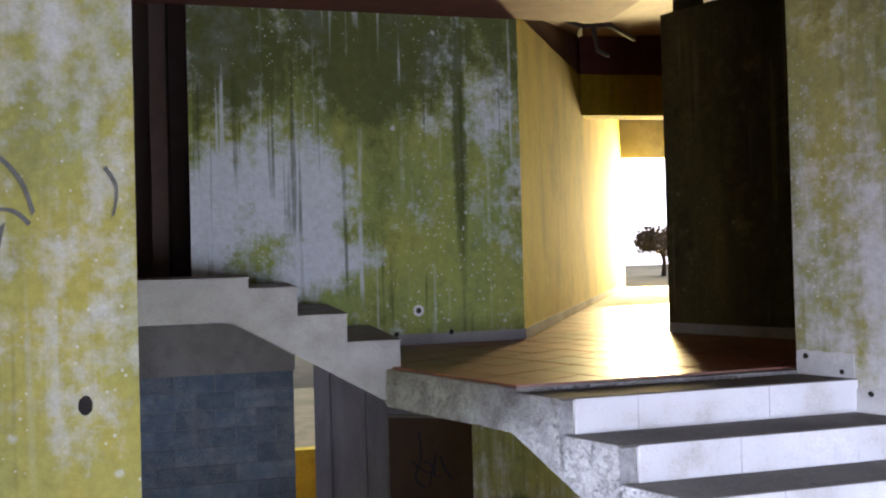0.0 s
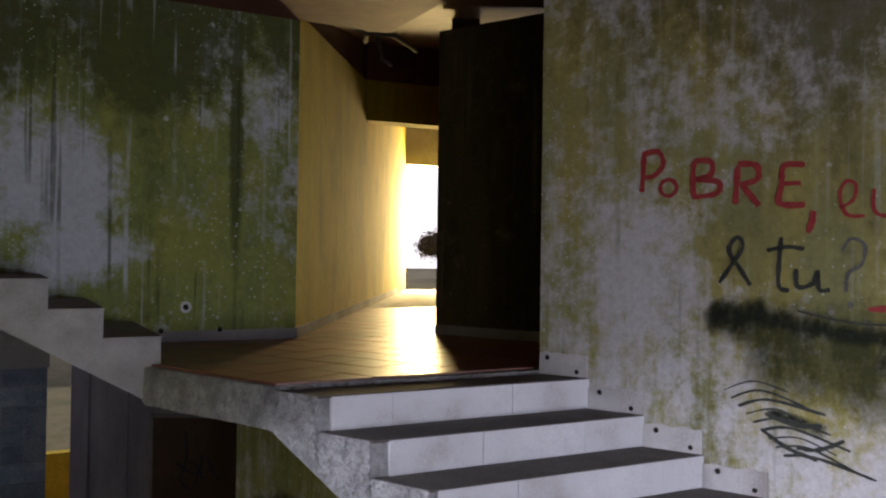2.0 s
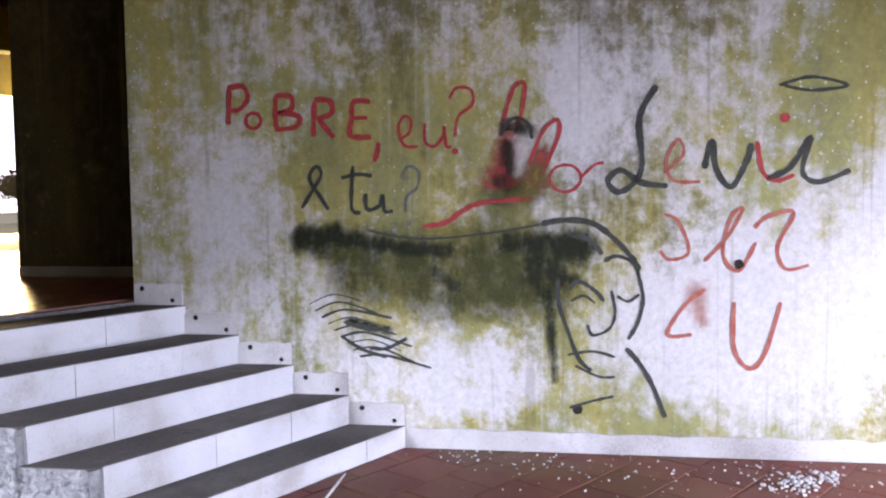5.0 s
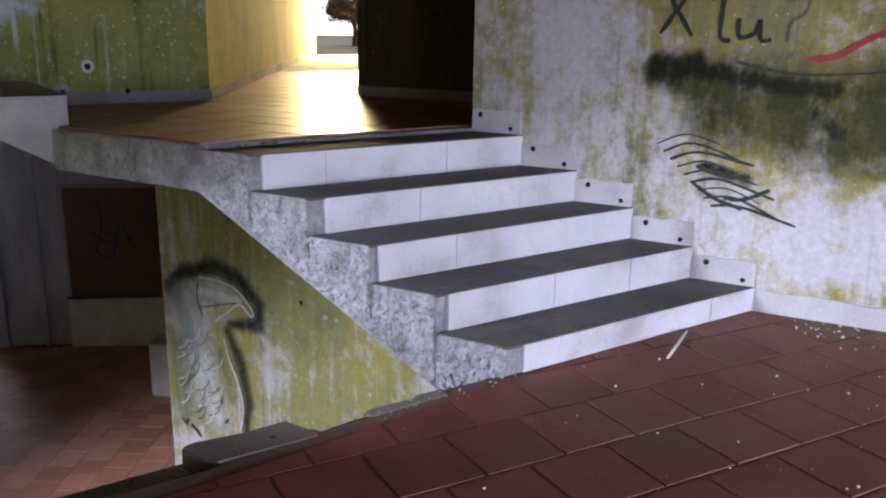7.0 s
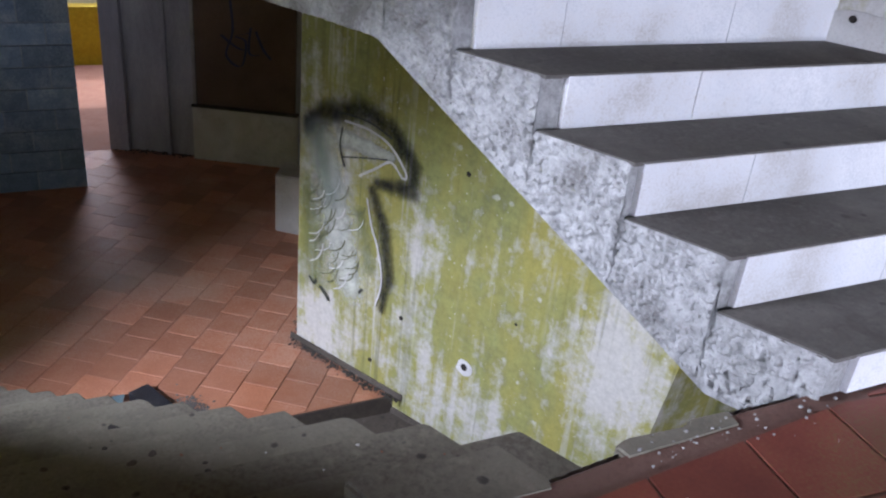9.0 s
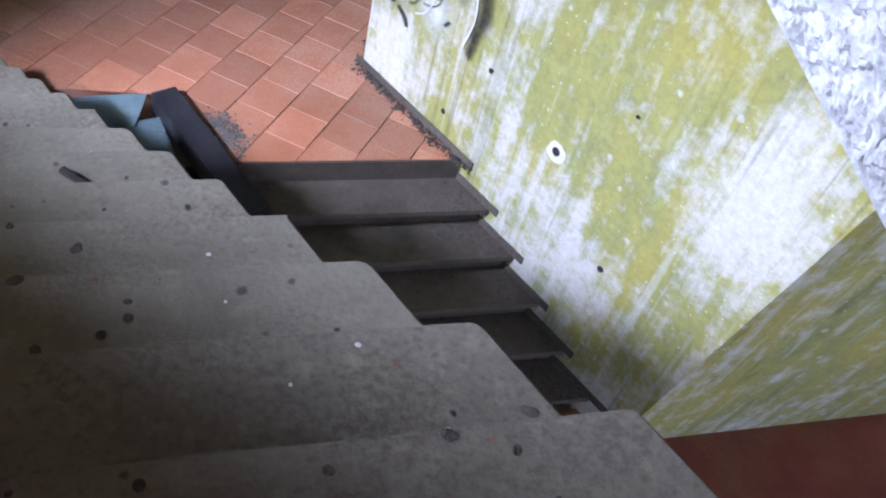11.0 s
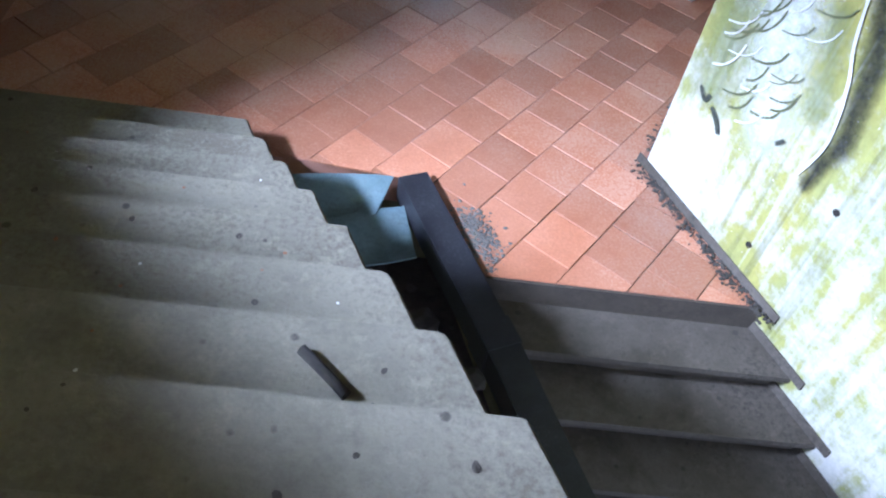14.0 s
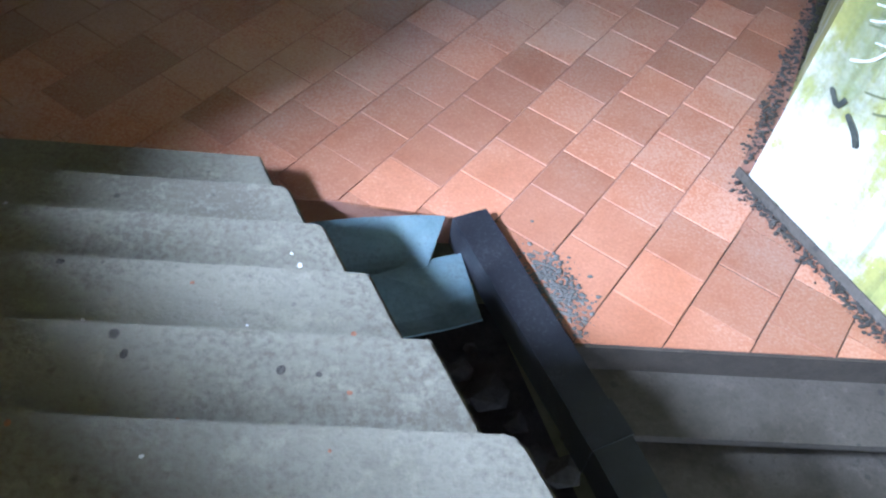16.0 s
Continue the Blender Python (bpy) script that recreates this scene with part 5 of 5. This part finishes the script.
for pts in (((0.5, 4.2, 3.62), (0.95, 4.4, 3.58), (1.3, 4.6, 3.66), (1.7, 4.9, 3.62)), ((0.95, 4.4, 3.58), (1.15, 4.9, 3.72), (1.35, 5.4, 3.78)), ((1.12, 4.55, 3.62), (1.18, 4.6, 3.42), (1.3, 4.62, 3.38))):
    part("twig", tube(pts, 0.022, 6, 0.5), M_SOIL, root)
# ---- outside ----
structure(link_mesh("ground", prism([(-60, -60), (60, -60), (60, 60), (-60, 60)], -3.6, -3.3), M_GROUND), "dry grassy ground", "ground")
structure(link_mesh("terrace", prism([(3.5, 13.0), (30, 12), (30, 50), (3.5, 50)], 0.6, 0.85), M_GROUND), "sunlit dry ground outside the corridor", "ground")
# emissive panel standing in for the overexposed outdoors beyond the corridor's open end
M_GLOW = bpy.data.materials.new("daylight_glow")
M_GLOW.use_nodes = True
M_GLOW.node_tree.nodes["Principled BSDF"].inputs["Emission Color"].default_value = (1.0, 0.98, 0.94, 1)
M_GLOW.node_tree.nodes["Principled BSDF"].inputs["Emission Strength"].default_value = 5.0
structure(link_mesh("backdrop", prism([(-6, 52), (46, 52), (46, 52.3), (-6, 52.3)], -3.3, 22), M_GLOW), "glowing panel standing in for overexposed daylight beyond the trees", "backdrop")


def tree(x, y, z, hgt, seed):
    """A small tree: tapered trunk, limbs and a loose crown of leaves."""
    rng_ = random.Random(seed)
    t = tagged(empty("tree", (x, y, z)), "small leafy tree in full sun outside", "tree")
    part("trunk", tube([(0, 0, -0.3), (0.05, 0.02, hgt * 0.3), (0.0, 0.08, hgt * 0.62)], [0.09, 0.07, 0.04], 9, 0.2), M_BARK, t)
    verts, faces = [], []
    for l in range(9):
        an, el = rng_.random() * 6.28, rng_.uniform(0.3, 1.1)
        tip = Vector((math.cos(an) * hgt * 0.33, math.sin(an) * hgt * 0.33, hgt * (0.45 + 0.35 * el)))
        part("limb", tube([(0.02, 0.05, hgt * (0.3 + 0.03 * l)), tuple(tip * 0.6 + Vector((0, 0, hgt * 0.16))), tuple(tip)], [0.03, 0.02, 0.008], 6, 0.2), M_BARK, t)
        for _ in range(420):
            p = tip + Vector((rng_.gauss(0, 1), rng_.gauss(0, 1), rng_.gauss(0, 0.8))) * hgt * 0.12
            u = Vector((rng_.gauss(0, 1), rng_.gauss(0, 1), rng_.gauss(0, 1))).normalized()
            w = u.cross(Vector((rng_.gauss(0, 1), rng_.gauss(0, 1), rng_.gauss(0, 1)))).normalized()
            s_ = rng_.uniform(0.04, 0.09)
            b = len(verts)
            verts += [tuple(p - u * s_), tuple(p + w * s_ * 0.4), tuple(p + u * s_), tuple(p - w * s_ * 0.4)]
            faces.append((b, b + 1, b + 2, b + 3))
    me = bpy.data.meshes.new("crown")
    me.from_pydata(verts, [], faces)
    me.materials.append(M_LEAF)
    c = new("crown", me)
    c.parent = t
    return t


tree(9.9, 18.4, 0.85, 1.35, 1)
tree(10.9, 21.5, 0.85, 1.6, 2)

# ---- tiles and blocks ----


def clip(poly, edge):
    """The part of a convex polygon inside a convex outline (counter-clockwise)."""
    out = poly
    n = len(edge)
    for i in range(n):
        a, b = Vector(edge[i]), Vector(edge[(i + 1) % n])
        d = b - a
        src, out = out, []
        for j in range(len(src)):
            p, q = Vector(src[j]), Vector(src[(j + 1) % len(src)])
            sp, sq = d.x * (p.y - a.y) - d.y * (p.x - a.x), d.x * (q.y - a.y) - d.y * (q.x - a.x)
            if sp >= 0:
                out.append(tuple(p))
            if (sp > 0) != (sq > 0) and abs(sp - sq) > 1e-9:
                out.append(tuple(p.lerp(q, sp / (sp - sq))))
        if len(out) < 3:
            return []
    return out


def tiles(floor, outlines, origin, angle, size, gap, z, mat, stagger, limit=300, name="tile"):
    """Tiles of their own, cut along a convex outline, each a little off level."""
    rng_ = random.Random(5)
    ca, sa = math.cos(radians(angle)), math.sin(radians(angle))
    u, v = Vector((ca, sa)), Vector((-sa, ca))
    n = 0
    corners_all = [q for o_ in outlines for q in o_]
    lo_x, hi_x, lo_y, hi_y = min(q[0] for q in corners_all), max(q[0] for q in corners_all), min(q[1] for q in corners_all), max(q[1] for q in corners_all)
    whole = None
    for i in range(-40, 41):
        for j in range(-40, 41):
            c = Vector(origin) + u * (size * (i + stagger * (j % 2))) + v * (size * j)
            h_ = (size - gap) / 2
            corners = [c - u * h_ - v * h_, c + u * h_ - v * h_, c + u * h_ + v * h_, c - u * h_ + v * h_]
            if min(q.x for q in corners) > hi_x or max(q.x for q in corners) < lo_x or min(q.y for q in corners) > hi_y or max(q.y for q in corners) < lo_y or n >= limit:
                continue
            cuts, area = [], 0.0
            for o_ in outlines:
                cut = clip([tuple(q) for q in corners], o_)
                ar = abs(sum(cut[k][0] * cut[k - 1][1] - cut[k - 1][0] * cut[k][1] for k in range(len(cut)))) / 2 if cut else 0
                if ar > 4e-4:
                    cuts.append(cut)
                    area += ar
            if not cuts:
                continue
            n += 1
            top = z + rng_.uniform(-0.0012, 0.0012)
            if area > (2 * h_) ** 2 - 1e-4:
                if whole is None:
                    b = bmesh.new()
                    lo = [Vector((s_ * h_, t_ * h_, -0.011)) for s_, t_ in ((-1, -1), (1, -1), (1, 1), (-1, 1))]
                    hi = [Vector((s_ * (h_ - 0.0025), t_ * (h_ - 0.0025), 0)) for s_, t_ in ((-1, -1), (1, -1), (1, 1), (-1, 1))]
                    md = [Vector((s_ * h_, t_ * h_, -0.004)) for s_, t_ in ((-1, -1), (1, -1), (1, 1), (-1, 1))]
                    L, M_, H_ = [[b.verts.new(p) for p in q] for q in (lo, md, hi)]
                    for A, B in ((L, M_), (M_, H_)):
                        for k in range(4):
                            b.faces.new((A[k], A[(k + 1) % 4], B[(k + 1) % 4], B[k]))
                    b.faces.new(H_)
                    whole = bpy.data.meshes.new(name)
                    b.to_mesh(whole)
                    b.free()
                    whole.materials.append(mat)
                ob = new(name, whole)
                ob.location = (c.x, c.y, top)
                ob.rotation_euler = (rng_.gauss(0, 0.0015), rng_.gauss(0, 0.0015), radians(angle))
                ob.parent = floor
            else:
                part(name, join([prism(c_, z - 0.011, top) for c_ in cuts]), mat, floor)
    return n


floor_up = bpy.data.objects["floor_upper_slab"]
tiles(floor_up, [[(-2.3, -0.24), (-2.3, -3.2), (3.25, -3.2), (1.6, -0.012), (0.3, -0.012)]], (0.06, -0.82), -6.0, 0.315, 0.012, Z_UP, M_TILE, 0.5)
floor_low = bpy.data.objects["floor_lower_slab"]
tiles(floor_low, [[(-1.40, 3.5), (-1.13, 2.985), (0.08, 2.985), (-0.187, 3.5)], [(-3.6, 3.75), (-2.05, 3.56), (-1.40, 3.5), (-0.187, 3.5), (-0.36, 3.84), (-3.6, 3.84)],
                  [(-3.6, 3.84), (-0.36, 3.84), (0.24, 5.0), (-3.6, 5.0)], [(-3.6, 5.0), (0.24, 5.0), (1.1, 6.62), (-1.15, 7.78), (-3.6, 7.78)]],
      (-1.05, 3.74), 54.0, 0.25, 0.004, Z_LOW, M_TILEL, 0.5, 400)
floor_land = bpy.data.objects["floor_landing_slab"]
tiles(floor_land, [[(-0.74, 1.47), (2.3, 1.6), (1.34, 3.7), (0.12, 3.735), (-1.13, 3.735), (-1.2, 2.5)], [(1.34, 3.7), (3.3, 7.2), (2.1, 7.2), (0.12, 3.735)]], (0.3, 2.2), 28.0, 0.3, 0.008, Z_LAND, M_TILET, 0.0, 200)

blue = bpy.data.objects["wall_blue_core"]
for r in range(13):
    for c in range(5):
        x1_ = -1.52 - 0.42 * c + (0.21 if r % 2 else 0)
        x0_ = max(x1_ - 0.408, -3.6)
        x1_ = min(x1_, -1.52)
        z0_ = Z_LOW + 0.005 + 0.196 * r
        if x1_ - x0_ > 0.05:
            bl = solid([(x0_, 6.852, z0_), (x1_, 6.852, z0_), (x1_, 6.88, z0_), (x0_, 6.88, z0_)], [(x0_, 6.852, z0_ + 0.184), (x1_, 6.852, z0_ + 0.184), (x1_, 6.88, z0_ + 0.184), (x0_, 6.88, z0_ + 0.184)])
            part("block", bl, M_BLUE, blue)
